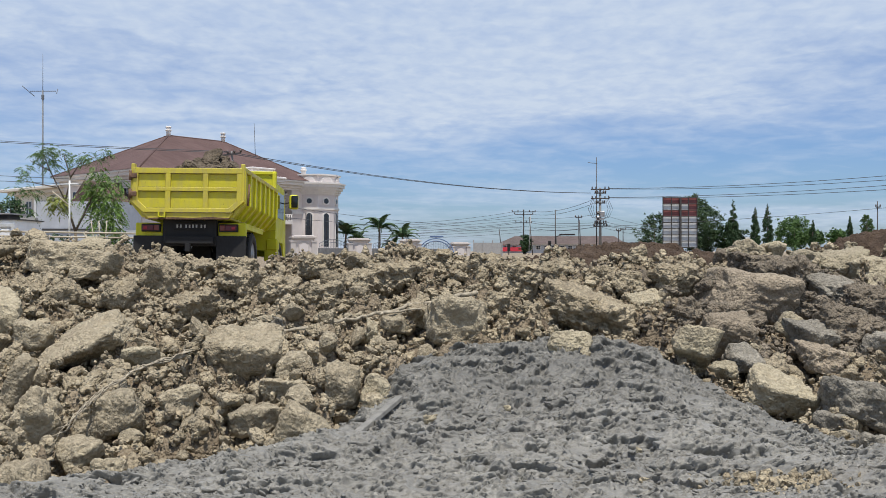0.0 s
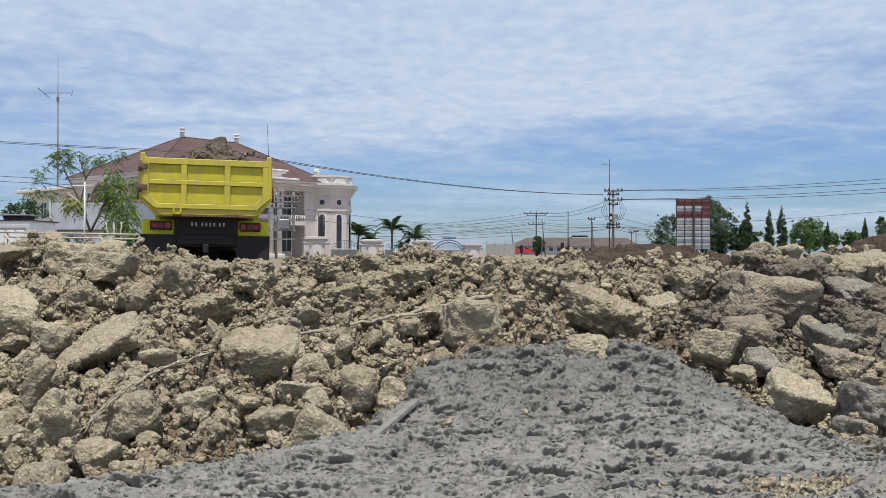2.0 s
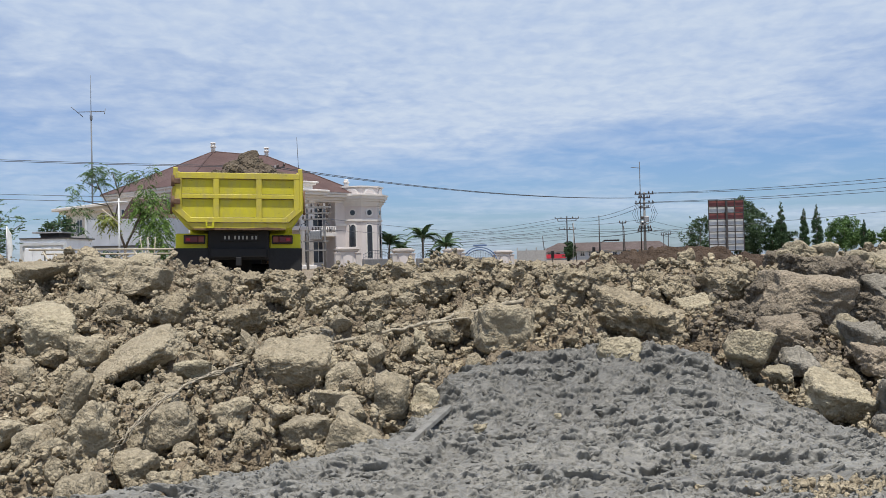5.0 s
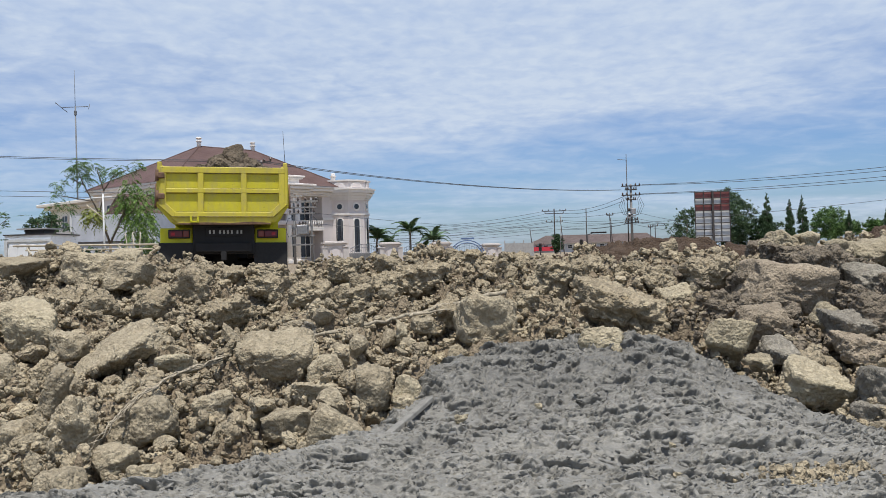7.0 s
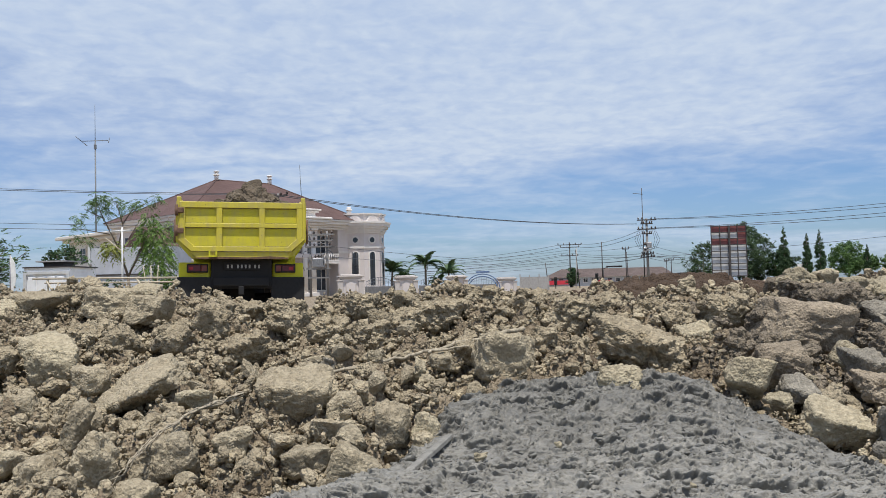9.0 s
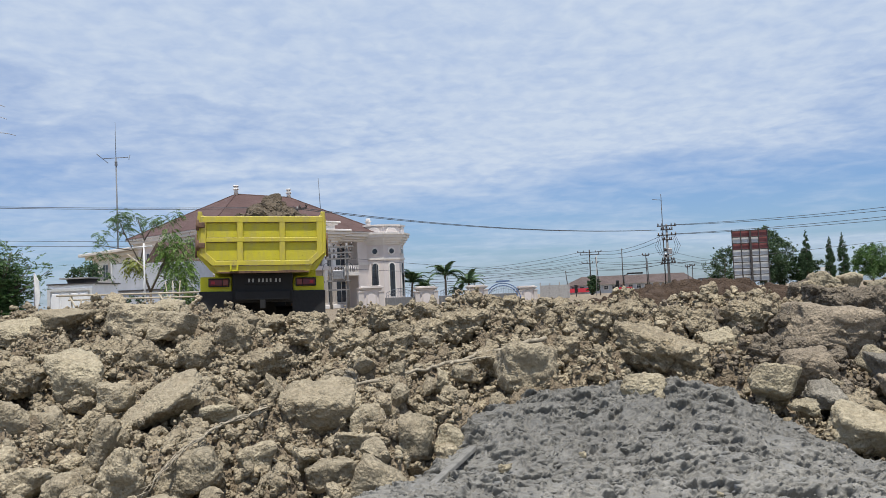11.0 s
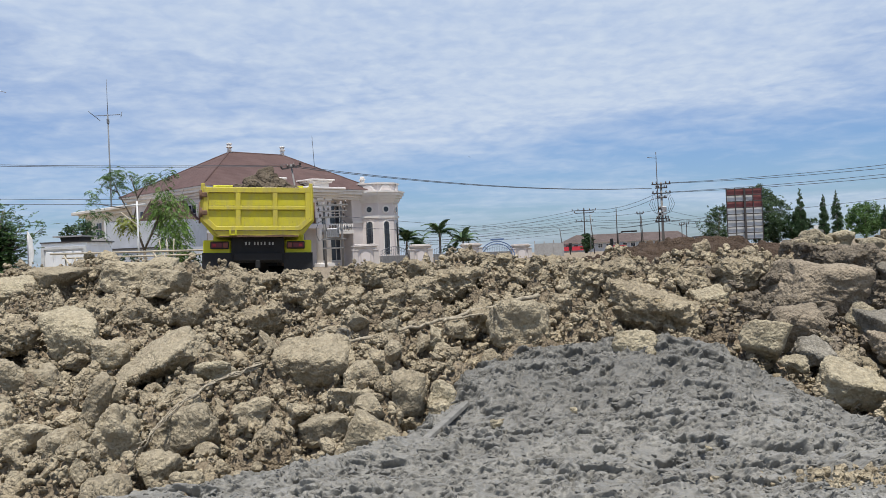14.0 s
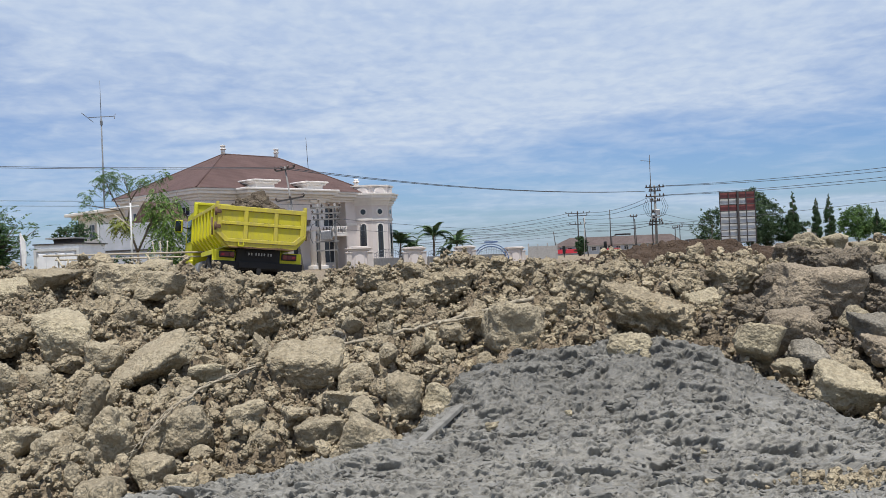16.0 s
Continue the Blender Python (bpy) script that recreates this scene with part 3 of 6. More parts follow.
boulder(-1.87, 5.73, -0.18, 0.24, 0.14, -8, STONE_PALE)
boulder(-0.99, 4.93, -0.42, 0.29, 0.17, -10, STONE)
boulder(-0.94, 5.30, -0.31, 0.32, 0.13, 6, STONE)
boulder(-0.39, 5.19, -0.36, 0.14, 0.09, 6, STONE)
boulder(2.47, 5.95, -0.22, 0.32, 0.19, 10, STONE_DARK)
boulder(2.80, 6.29, -0.05, 0.49, 0.29, 6, DARK)
boulder(2.41, 6.35, -0.04, 0.20, 0.18, -40, STONE_PALE)
boulder(1.51, 7.46, 0.22, 0.30, 0.22, 0, PALE)
boulder(3.14, 6.72, 0.08, 0.35, 0.29, 0, DARK)
boulder(2.15, 5.10, -0.49, 0.20, 0.16, 0, STONE_GREY)
boulder(2.26, 4.84, -0.55, 0.26, 0.14, 10, STONE_GREY)
boulder(1.98, 5.97, -0.22, 0.27, 0.18, 8, STONE_GREY)
boulder(1.77, 5.78, -0.26, 0.19, 0.10, 10, STONE_PALE)
boulder(0.41, 6.86, 0.09, 0.25, 0.20, 0, PALE)
boulder(-0.48, 6.17, -0.06, 0.10, 0.16, 8, STONE_PALE)
boulder(2.53, 6.21, -0.10, 0.36, 0.25, -6, STONE_GREY)
boulder(0.95, 7.77, 0.28, 0.30, 0.26, -10, PALE)
boulder(1.29, 7.54, 0.24, 0.31, 0.25, 8, PALE)
boulder(0.17, 7.57, 0.24, 0.30, 0.22, 6, PALE)
boulder(-0.67, 7.44, 0.22, 0.32, 0.23, -14, PALE)
boulder(-1.27, 7.17, 0.17, 0.32, 0.22, 8, PALE)
boulder(-1.71, 7.57, 0.24, 0.32, 0.22, 14, PALE)
boulder(-1.83, 6.77, 0.08, 0.35, 0.22, -8, PALE)
boulder(-2.47, 6.97, 0.13, 0.28, 0.27, 26, PALE)
boulder(-2.88, 6.96, 0.13, 0.29, 0.28, -24, PALE)
boulder(-3.23, 7.18, 0.17, 0.33, 0.21, 10, PALE)
boulder(-2.73, 6.05, -0.08, 0.27, 0.21, 12, STONE)
boulder(-2.72, 4.97, -0.40, 0.28, 0.20, -30, STONE)
boulder(-3.19, 5.60, -0.18, 0.29, 0.33, 20, STONE)
boulder(-2.43, 4.73, -0.44, 0.21, 0.19, -10, STONE)
boulder(-4.24, 8.28, 0.42, 0.48, 0.33, 10, STONE)
boulder(-4.53, 8.15, 0.37, 0.53, 0.28, 4, STONE_PALE)
boulder(-3.59, 6.53, 0.03, 0.38, 0.26, 8, PALE)
boulder(-3.00, 5.06, -0.37, 0.29, 0.23, -12, STONE)
boulder(-2.97, 5.66, -0.19, 0.24, 0.21, 0, STONE)
boulder(-1.81, 8.20, 0.35, 0.33, 0.16, 0, PALE)
boulder(-2.15, 8.19, 0.34, 0.21, 0.14, 10, PALE)
boulder(-2.40, 8.18, 0.35, 0.18, 0.17, 0, PALE)
boulder(-2.15, 9.00, 0.34, 0.20, 0.14, 30, PALE)
boulder(-1.14, 8.15, 0.35, 0.32, 0.21, 0, PALE)
boulder(-0.73, 8.20, 0.37, 0.29, 0.19, 10, PALE)
boulder(-0.07, 8.37, 0.40, 0.36, 0.24, 0, PALE)
boulder(0.39, 8.19, 0.37, 0.32, 0.22, 0, PALE)
boulder(1.93, 6.58, 0.03, 0.24, 0.19, 0, DARK)
boulder(1.80, 6.56, 0.03, 0.34, 0.22, 10, DARK)
boulder(2.72, 6.86, 0.09, 0.36, 0.20, 14, DARK)
boulder(2.14, 7.16, 0.17, 0.32, 0.24, -12, DARK)
boulder(3.05, 7.16, 0.17, 0.39, 0.24, 6, STONE_GREY)
boulder(2.94, 6.09, -0.16, 0.35, 0.24, 0, STONE_GREY)
boulder(-0.16, 6.59, 0.03, 0.22, 0.17, 0, PALE)
boulder(-0.33, 6.40, -0.02, 0.21, 0.15, 0, STONE)
boulder(-0.81, 5.82, -0.15, 0.19, 0.15, 0, STONE)


def wander(a, b, n, wob, seed):
    rng = random.Random(seed)
    a, b = Vector(a), Vector(b)
    out = []
    for k in range(n + 1):
        p = a.lerp(b, k / n)
        p.x += rng.uniform(-wob, wob)
        p.y += rng.uniform(-wob, wob)
        ground = max(one(rubble_height, p.x, p.y), one(rubble_base, p.x, p.y) - 0.02)
        p.z = max(ground + 0.012, p.z + rng.uniform(-wob, wob) * 0.4)
        out.append(p)
    return out


def root(name, pts, r0, r1, material):
    bm = bmesh.new()
    n = len(pts) - 1
    for k, (p, q) in enumerate(zip(pts, pts[1:])):
        put(bm, bar(p, q, r0 + (r1 - r0) * k / n, r0 + (r1 - r0) * (k + 1) / n, 7))
        s = bmesh.new()
        bmesh.ops.create_icosphere(s, subdivisions=1, radius=(r0 + (r1 - r0) * (k + 1) / n) * 1.05, matrix=Matrix.Translation(q))
        put(bm, s)
    return bm


ROOT = plain("dry_root", (0.33, 0.285, 0.21), 0.85, 0, 0.35, 30.0, 0.004)
branch = thing("dead_branch", pose(0, 0, 0), "long dry root lying across the rubble", "dead branch")
part("stem", root("stem", wander((-0.95, 6.05, -0.02), (0.25, 6.75, 0.19), 22, 0.026, 1), 0.008, 0.018, ROOT), ROOT, branch)
part("twig", root("twig", wander((-0.45, 6.3, 0.06), (-0.15, 6.35, 0.10), 6, 0.015, 2), 0.012, 0.006, ROOT), ROOT, branch)
part("twig", root("twig", wander((-1.35, 5.95, -0.06), (-0.9, 6.05, -0.02), 6, 0.02, 3), 0.008, 0.012, ROOT), ROOT, branch)
boulder(-1.13, 6.27, -0.02, 0.10, 0.11, 10, STONE_GREY)
PLANK = plain("muddy_pale_board", (0.19, 0.183, 0.165), 0.85, 0, 0.3, 14.0, 0.004)
board_at, board_end = Vector((-0.43, 4.50, one(mud_height, -0.43, 4.50) - 0.01)), Vector((-0.24, 5.04, one(mud_height, -0.24, 5.04) + 0.01))
board_turn = (board_end - board_at).to_track_quat("Y", "Z").to_matrix().to_4x4()
solid("board", box(0.05, 0.58, 0.03, None, 0.006), PLANK, Matrix.Translation((board_at + board_end) / 2) @ board_turn @ pose(0, 0, 0, 0, -12, 0), "muddy pale board at the edge of the mud", "board")
vine = thing("dry_vine", pose(0, 0, 0), "tangled dry vine strands over the boulders", "dead vine")
VINE = ((-1.94, 4.45, -0.46), (-1.87, 4.58, -0.34), (-1.80, 4.82, -0.235), (-1.74, 5.15, -0.17), (-1.64, 5.36, -0.145), (-1.46, 5.62, -0.09))
vine_rng = random.Random(3)
for k in range(6):
    pts = []
    for p, q in zip(VINE, VINE[1:]):
        for j in range(4):
            spread = 0.012 + 0.014 * k / 5
            pts.append(Vector(p).lerp(Vector(q), j / 4) + Vector((vine_rng.uniform(-spread, spread), vine_rng.uniform(-spread, spread), vine_rng.uniform(-spread, spread) * 0.7)))
    part("strand", root("strand", pts[k % 3 * 2:], 0.003, 0.0045, ROOT), ROOT, vine)
for x, y, w, h in ((-0.06, 4.72, 0.075, 0.05), (0.35, 4.9, 0.04, 0.03), (0.9, 4.2, 0.03, 0.02)):
    boulder(x, y, one(mud_base, x, y) + 0.02, w, h, 0, STONE_PALE)
gravel_rng = random.Random(5)
gravel_spots = [(1.36 + gravel_rng.gauss(0, 0.14), 3.72 + gravel_rng.gauss(0, 0.07), 0.012 + 0.05 * gravel_rng.random() ** 3) for _ in range(170)]
scatter("spilled_gravel", [(x, y, one(mud_height, x, y) + s * 0.2, s) for x, y, s in gravel_spots], clod_pool(9, 8, 2, 5, 0.14), PALE, "small patch of spilled tan gravel on the mud", "gravel", 15)

# ---- dump truck ----


def paint(name, col, worn=0.5):
    n = Nodes(name, 0.42, 0, 0.5)
    c = n.mix(n.ramp(n.noise(2.2, 5), (0.35, 0.0), (0.65, 1.0)), tuple(x * 0.86 for x in col), col)
    c = n.mix(n.ramp(n.noise(7.0, 6, 0.7, (1.0, 1.0, 0.35)), (0.44, 0.0), (0.70, worn)), c, (0.34, 0.28, 0.13))
    c = n.mix(n.ramp(n.noise(19.0, 5, 0.75), (0.63, 0.0), (0.68, worn)), c, (0.07, 0.045, 0.025))
    n.colour(c)
    n.rough(n.ramp(n.noise(5.0, 5), (0.3, 0.36), (0.7, 0.7)))
    n.bump(n.noise(40, 4), 0.004, 0.4)
    return n.mat


YELLOW = paint("yellow_paint", (0.58, 0.52, 0.022), 0.45)
YELLOW_WORN = paint("worn_yellow_paint", (0.57, 0.49, 0.045), 0.7)
# dark paint for the strips that stand for shade on the tailgate
SEAM_SHADE = paint("seam_shade", (0.07, 0.055, 0.02), 1.0)
YELLOW_CLEAN = paint("bright_yellow_paint", (0.62, 0.60, 0.012), 0.2)
BLACK = plain("black_steel", (0.010, 0.010, 0.011), 0.8, 0, 0.2)
RUBBER = plain("rubber", (0.013, 0.013, 0.014), 0.8, 0, 0.3, 20, 0.002)
RUST = plain("rusty_steel", (0.13, 0.075, 0.045), 0.8, 0, 0.5, 14, 0.003)
STEEL = plain("grey_steel", (0.33, 0.33, 0.34), 0.45, 0.6, 0.25)
WHITE = plain("white_plastic", (0.75, 0.75, 0.73), 0.5)
PLATE_MARK = plain("faded_white", (0.34, 0.34, 0.33), 0.6)
GLASS_DARK = plain("dark_glass", (0.012, 0.015, 0.018), 0.06, 0, 0.1)


def lamp_mat(name, col, glow):
    n = Nodes(name, 0.2)
    n.colour(col)
    n.p.inputs["Emission Color"].default_value = (*col, 1)
    n.p.inputs["Emission Strength"].default_value = glow
    return n.mat


LAMP_RED = lamp_mat("red_lamp", (0.10, 0.006, 0.009), 0.0)
LAMP_CORE = lamp_mat("brake_lamp", (0.28, 0.010, 0.016), 0.06)
LAMP_ORANGE = lamp_mat("amber_lamp", (0.16, 0.03, 0.015), 0.0)


def tread_wheel(r, w):
    """A tyre with a hollow, lying along x."""
    turn = pose(0, 0, 0, 0, 90, 0)
    bm = bmesh.new()
    ring = [(r * 0.56, -w / 2), (r * 0.9, -w / 2), (r * 0.98, -w * 0.38), (r, -w * 0.2), (r, w * 0.2), (r * 0.98, w * 0.38), (r * 0.9, w / 2), (r * 0.56, w / 2)]
    n = 28
    rows = [[bm.verts.new((math.cos(6.2832 * k / n) * a, math.sin(6.2832 * k / n) * a, b)) for a, b in ring] for k in range(n)]
    for k in range(n):
        for j in range(len(ring)):
            f = bm.faces.new((rows[k][j], rows[(k + 1) % n][j], rows[(k + 1) % n][(j + 1) % len(ring)], rows[k][(j + 1) % len(ring)]))
            f.smooth = True
    for k in range(n):
        put(bm, box(r * 0.03, r * 0.1, w * 0.8, pose(0, 0, 0, 0, 0, 360 / n * k) @ Matrix.Translation((r, 0, 0))))
    bmesh.ops.recalc_face_normals(bm, faces=bm.faces)
    bm.transform(turn)
    return bm


WHEELS = []


def make_truck():
    """Origin on the ground below the middle of the tailgate, x to its right, y towards the cab."""
    t = thing("dump_truck", pose(-4.5, 16.3, 0), "bright yellow dump truck loaded with earth, black mudflaps", "dump truck")
    # tailgate: a plate with a raised frame of three by two panels
    gate = part("tailgate", prism([(-1.1, 2.19), (1.1, 2.19), (1.1, 1.5), (0.86, 1.285), (-0.86, 1.285), (-1.1, 1.5)], 0.05, Matrix.Translation((0, 0.03, 0))), YELLOW, t, "yellow steel tailgate with six framed panels")
    frame_bm = bmesh.new()
    put(frame_bm, span(-1.1, 1.1, -0.02, 0.04, 2.08, 2.19, 0.008), span(-1.0, 1.0, -0.02, 0.035, 1.72, 1.80, 0.008), span(-0.86, 0.86, -0.02, 0.04, 1.285, 1.375, 0.008))
    for x0, x1 in ((-1.1, -1.0), (-0.45, -0.345), (0.31, 0.415), (0.99, 1.1)):
        put(frame_bm, span(x0, x1, -0.017, 0.037, 1.5 if abs(x0 + x1) > 1.8 else 1.36, 2.09, 0.008))
    for s in (-1, 1):
        bar_m = Matrix.Translation((s * 0.96, 0.01, 1.42)) @ pose(0, 0, 0, 0, -s * 42, 0)
        put(frame_bm, box(0.36, 0.05, 0.11, bar_m, 0.008))
    # shade along the rib edges, put in as thin dark strips
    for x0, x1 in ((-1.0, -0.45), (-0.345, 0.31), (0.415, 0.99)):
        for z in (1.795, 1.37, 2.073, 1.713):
            part("dirt_seam", span(x0 + 0.01, x1 - 0.01, 0.0, 0.032, z, z + 0.012), SEAM_SHADE, gate, "dark strip of painted shade along a rib")
    part("gate_frame", frame_bm, YELLOW_WORN, gate, "paler worn yellow frame ribs")
    part("lip", prism([(-0.93, 1.29), (0.93, 1.29), (0.84, 1.17), (-0.78, 1.17)], 0.09, Matrix.Translation((0, 0.0, 0))), YELLOW_WORN, t, "bent scraped yellow sill below the tailgate")
    # another dark strip, for the shade in the joint above the sill
    part("sill_gap", span(-0.9, 0.9, -0.026, 0.0, 1.283, 1.293), SEAM_SHADE, t, "dark strip of painted shade over the sill")
    part("scraped_edge", prism([(-0.80, 1.175), (-0.3, 1.19), (0.1, 1.18), (0.5, 1.2), (0.85, 1.18), (0.83, 1.155), (0.2, 1.15), (-0.76, 1.15)], 0.1, Matrix.Translation((0, -0.006, 0))), RUST, t, "rusty scraped lower edge")
    for z in (2.03, 1.66):
        hinge = bmesh.new()
        put(hinge, span(-1.18, -1.02, -0.05, 0.03, z - 0.05, z + 0.05, 0.012), cyl(0.03, 0.03, 0.2, Matrix.Translation((-1.15, -0.03, z - 0.1)), 10))
        part("hinge", hinge, RUST, t, "rusty brown hinge")
    latch = bmesh.new()
    put(latch, span(-0.58, -0.55, -0.05, 0.0, 1.19, 1.29), span(-0.46, -0.43, -0.05, 0.0, 1.19, 1.29), span(-0.58, -0.43, -0.05, 0.0, 1.185, 1.21))
    part("latch", latch, YELLOW_CLEAN, t)
    # box: two sides with ribs, floor, headboard
    for s, nm in ((-1, "side_wall"), (1, "side_wall")):
        wall = prism([(s * 1.06, 2.2), (s * 1.11, 2.2), (s * 1.11, 1.5), (s * 0.86, 1.2), (s * 0.80, 1.2), (s * 1.06, 1.52)], 3.95, Matrix.Translation((0, 0.06, 0)))
        w = part(nm, wall, YELLOW, t)
        rail = put(bmesh.new(), span(min(s * 1.04, s * 1.16), max(s * 1.04, s * 1.16), 0.05, 4.0, 2.12, 2.215, 0.01))
        part("top_rail", rail, YELLOW_WORN, w)
        for k in range(8):
            y = 0.04 + k * 0.55
            outline = [(s * 1.10, 2.14), (s * 1.165, 2.14), (s * 1.165, 1.48), (s * 0.92, 1.19), (s * 0.84, 1.19), (s * 1.10, 1.5)]
            part("rib", prism(outline, 0.085, Matrix.Translation((0, y, 0))), YELLOW_CLEAN if k else YELLOW, w)
        post = put(bmesh.new(), span(min(s * 1.07, s * 1.15), max(s * 1.07, s * 1.15), 0.0, 0.1, 1.5, 2.28, 0.01))
        part("corner_post", post, YELLOW_WORN, w)
        part("lever", bar((s * 1.19, 0.3, 1.9), (s * 1.19, 0.14, 1.45), 0.022), RUST, w)
    part("bed_floor", span(-0.86, 0.86, 0.06, 4.0, 1.16, 1.24), YELLOW_WORN, t)
    head = put(bmesh.new(), span(-1.12, 1.12, 4.0, 4.07, 1.2, 2.62, 0.012), span(-1.12, 1.12, 3.96, 4.1, 2.58, 2.66, 0.012), span(-1.12, -1.03, 3.9, 4.0, 1.5, 2.62, 0.01), span(1.03, 1.12, 3.9, 4.0, 1.5, 2.62, 0.01))
    part("headboard", head, YELLOW_CLEAN, t)
    # chassis and rear
    ch = put(bmesh.new(), span(-0.45, -0.35, 0.25, 5.7, 0.78, 1.02), span(0.35, 0.45, 0.25, 5.7, 0.78, 1.02), span(-0.55, 0.55, 0.22, 0.34, 0.62, 1.16, 0.015), span(-0.5, 0.5, 0.3, 4.0, 1.02, 1.16))
    part("chassis", ch, BLACK, t)
    part("crossbar", span(-0.5, 0.5, 0.14, 0.22, 0.66, 0.82, 0.012), BLACK, t, "black steel underrun bar")
    part("tow_hook", put(bmesh.new(), span(-0.05, 0.05, 0.05, 0.16, 0.5, 0.66, 0.01)), BLACK, t)
    plate = part("number_plate", span(-0.32, 0.34, 0.195, 0.215, 0.95, 1.10, 0.004), BLACK, t, "black plate with pale unreadable marks")
    for x in (-0.22, -0.15, -0.04, 0.03, 0.10, 0.17, 0.27, 0.34):
        part("plate_bar", span(x - 0.042, x - 0.01, 0.189, 0.196, 0.99, 1.055), PLATE_MARK, plate)
    for s in (-1, 1):
        x0, x1 = sorted((s * 0.56, s * 1.13))
        part("fender", put(bmesh.new(), span(x0, x1, 0.3, 0.42, 0.80, 1.10, 0.02), span(x0, x1, 0.38, 2.2, 1.05, 1.10, 0.015), span(*sorted((s * 1.10, s * 1.13)), 0.42, 2.2, 0.98, 1.06)), YELLOW_CLEAN, t)
        part("mudflap", span(x0 - 0.02, x1 + 0.02, 0.24, 0.265, 0.10, 0.83, 0.006), RUBBER, t, "black rubber mudflap")
        a, b = sorted((s * 0.6, s * 0.98))
        lamp = part("tail_lamp", span(a, b, 0.2, 0.29, 0.91, 1.07, 0.01), BLACK, t, "black box with red lenses")
        part("lens", span(*sorted((s * 0.73, s * 0.96)), 0.185, 0.2, 0.935, 1.045, 0.006), LAMP_RED, lamp, "red brake lens")
        part("bulb_glow", span(*sorted((s * 0.86, s * 0.93)), 0.179, 0.184, 0.96, 1.015, 0.006), LAMP_CORE, lamp, "glowing red brake bulb")
        part("amber_lens", span(*sorted((s * 0.62, s * 0.72)), 0.185, 0.2, 0.935, 1.045, 0.006), LAMP_ORANGE, lamp, "dull amber lens")
    ax = put(bmesh.new(), bar((-0.9, 1.25, 0.48), (0.9, 1.25, 0.48), 0.08), cyl(0.24, 0.24, 0.3, pose(0.0, 1.1, 0.48, -90, 0, 0), 18))
    part("rear_axle", ax, BLACK, t)
    part("leaf_spring", put(bmesh.new(), span(-0.52, -0.42, 0.7, 1.9, 0.55, 0.7, 0.02)), BLACK, t)
    part("leaf_spring", put(bmesh.new(), span(0.42, 0.52, 0.7, 1.9, 0.55, 0.7, 0.02)), BLACK, t)
    tyre, rim = mesh_of("tyre", tread_wheel(0.48, 0.25), RUBBER), mesh_of("rim", put(bmesh.new(), cyl(0.27, 0.27, 0.2, pose(-0.1, 0, 0, 0, 90, 0), 20), cyl(0.1, 0.08, 0.26, pose(-0.13, 0, 0, 0, 90, 0), 12)), STEEL)
    for x, y in ((-0.98, 1.25), (-0.7, 1.25), (0.7, 1.25), (0.98, 1.25), (-0.95, 4.85), (0.95, 4.85)):
        wh = new("wheel")
        wh.parent = t
        wh.matrix_local = pose(x, y, 0.48)
        part_of("tyre", tyre, wh, Matrix())
        part_of("rim", rim, wh, Matrix(), "grey steel rim")
        WHEELS.append((wh, x, y))
    # cab
    cab = part("cab", put(bmesh.new(), prism([(4.18, 0.72), (4.18, 2.32), (4.35, 2.4), (5.45, 2.36), (5.72, 1.6), (5.78, 0.62), (5.4, 0.62), (5.3, 0.95), (4.45, 0.95), (4.35, 0.72)], 2.16, pose(1.08, 0, 0, 0, 0, 90))), YELLOW_CLEAN, t, "bright yellow cab")
    for s in (-1, 1):
        part("door_window", span(*sorted((s * 1.078, s * 1.092)), 4.42, 5.35, 1.55, 2.2), GLASS_DARK, cab)
        part("cab_step", span(*sorted((s * 0.8, s * 1.12)), 4.2, 4.4, 0.45, 0.75, 0.02), YELLOW_CLEAN, cab)
        part("wheel_arch", span(*sorted((s * 0.85, s * 1.14)), 4.15, 4.42, 0.72, 1.0, 0.03), YELLOW_CLEAN, cab)
        arm = bar((s * 1.08, 5.45, 2.0), (s * 1.30, 5.45, 2.05), 0.015)
        mir = part("mirror_arm", arm, BLACK, cab)
        cap = part("mirror_cap", span(*sorted((s * 1.22, s * 1.45)), 5.39, 5.52, 1.86, 2.24, 0.03), YELLOW_CLEAN, cab, "yellow wing mirror housing")
        part("mirror", span(*sorted((s * 1.28, s * 1.45)), 5.375, 5.388, 1.90, 2.21, 0.004), GLASS_DARK, cap, "dark mirror glass")
    part("rear_window", span(-0.6, 0.6, 4.165, 4.176, 1.7, 2.2), GLASS_DARK, cab)
    part("windscreen", box(1.9, 0.02, 0.66, pose(0, 5.66, 1.97, 18, 0, 0)), GLASS_DARK, cab)
    part("exhaust", bar((0.6, 2.6, 0.6), (0.6, 3.6, 0.6), 0.07), RUST, t)
    # black block added so that the space under the cab reads as shade
    part("gearbox", span(-0.62, 0.62, 3.5, 4.1, 0.36, 1.0, 0.04), BLACK, t)
    part("fuel_tank", put(bmesh.new(), cyl(0.24, 0.24, 0.9, pose(-0.85, 2.9, 0.7, -90, 0, 0), 20)), STEEL, t)
    return t


LOAD_EARTH = soil("loaded_earth", (0.072, 0.058, 0.042), (0.144, 0.115, 0.083), (0.223, 0.187, 0.137))


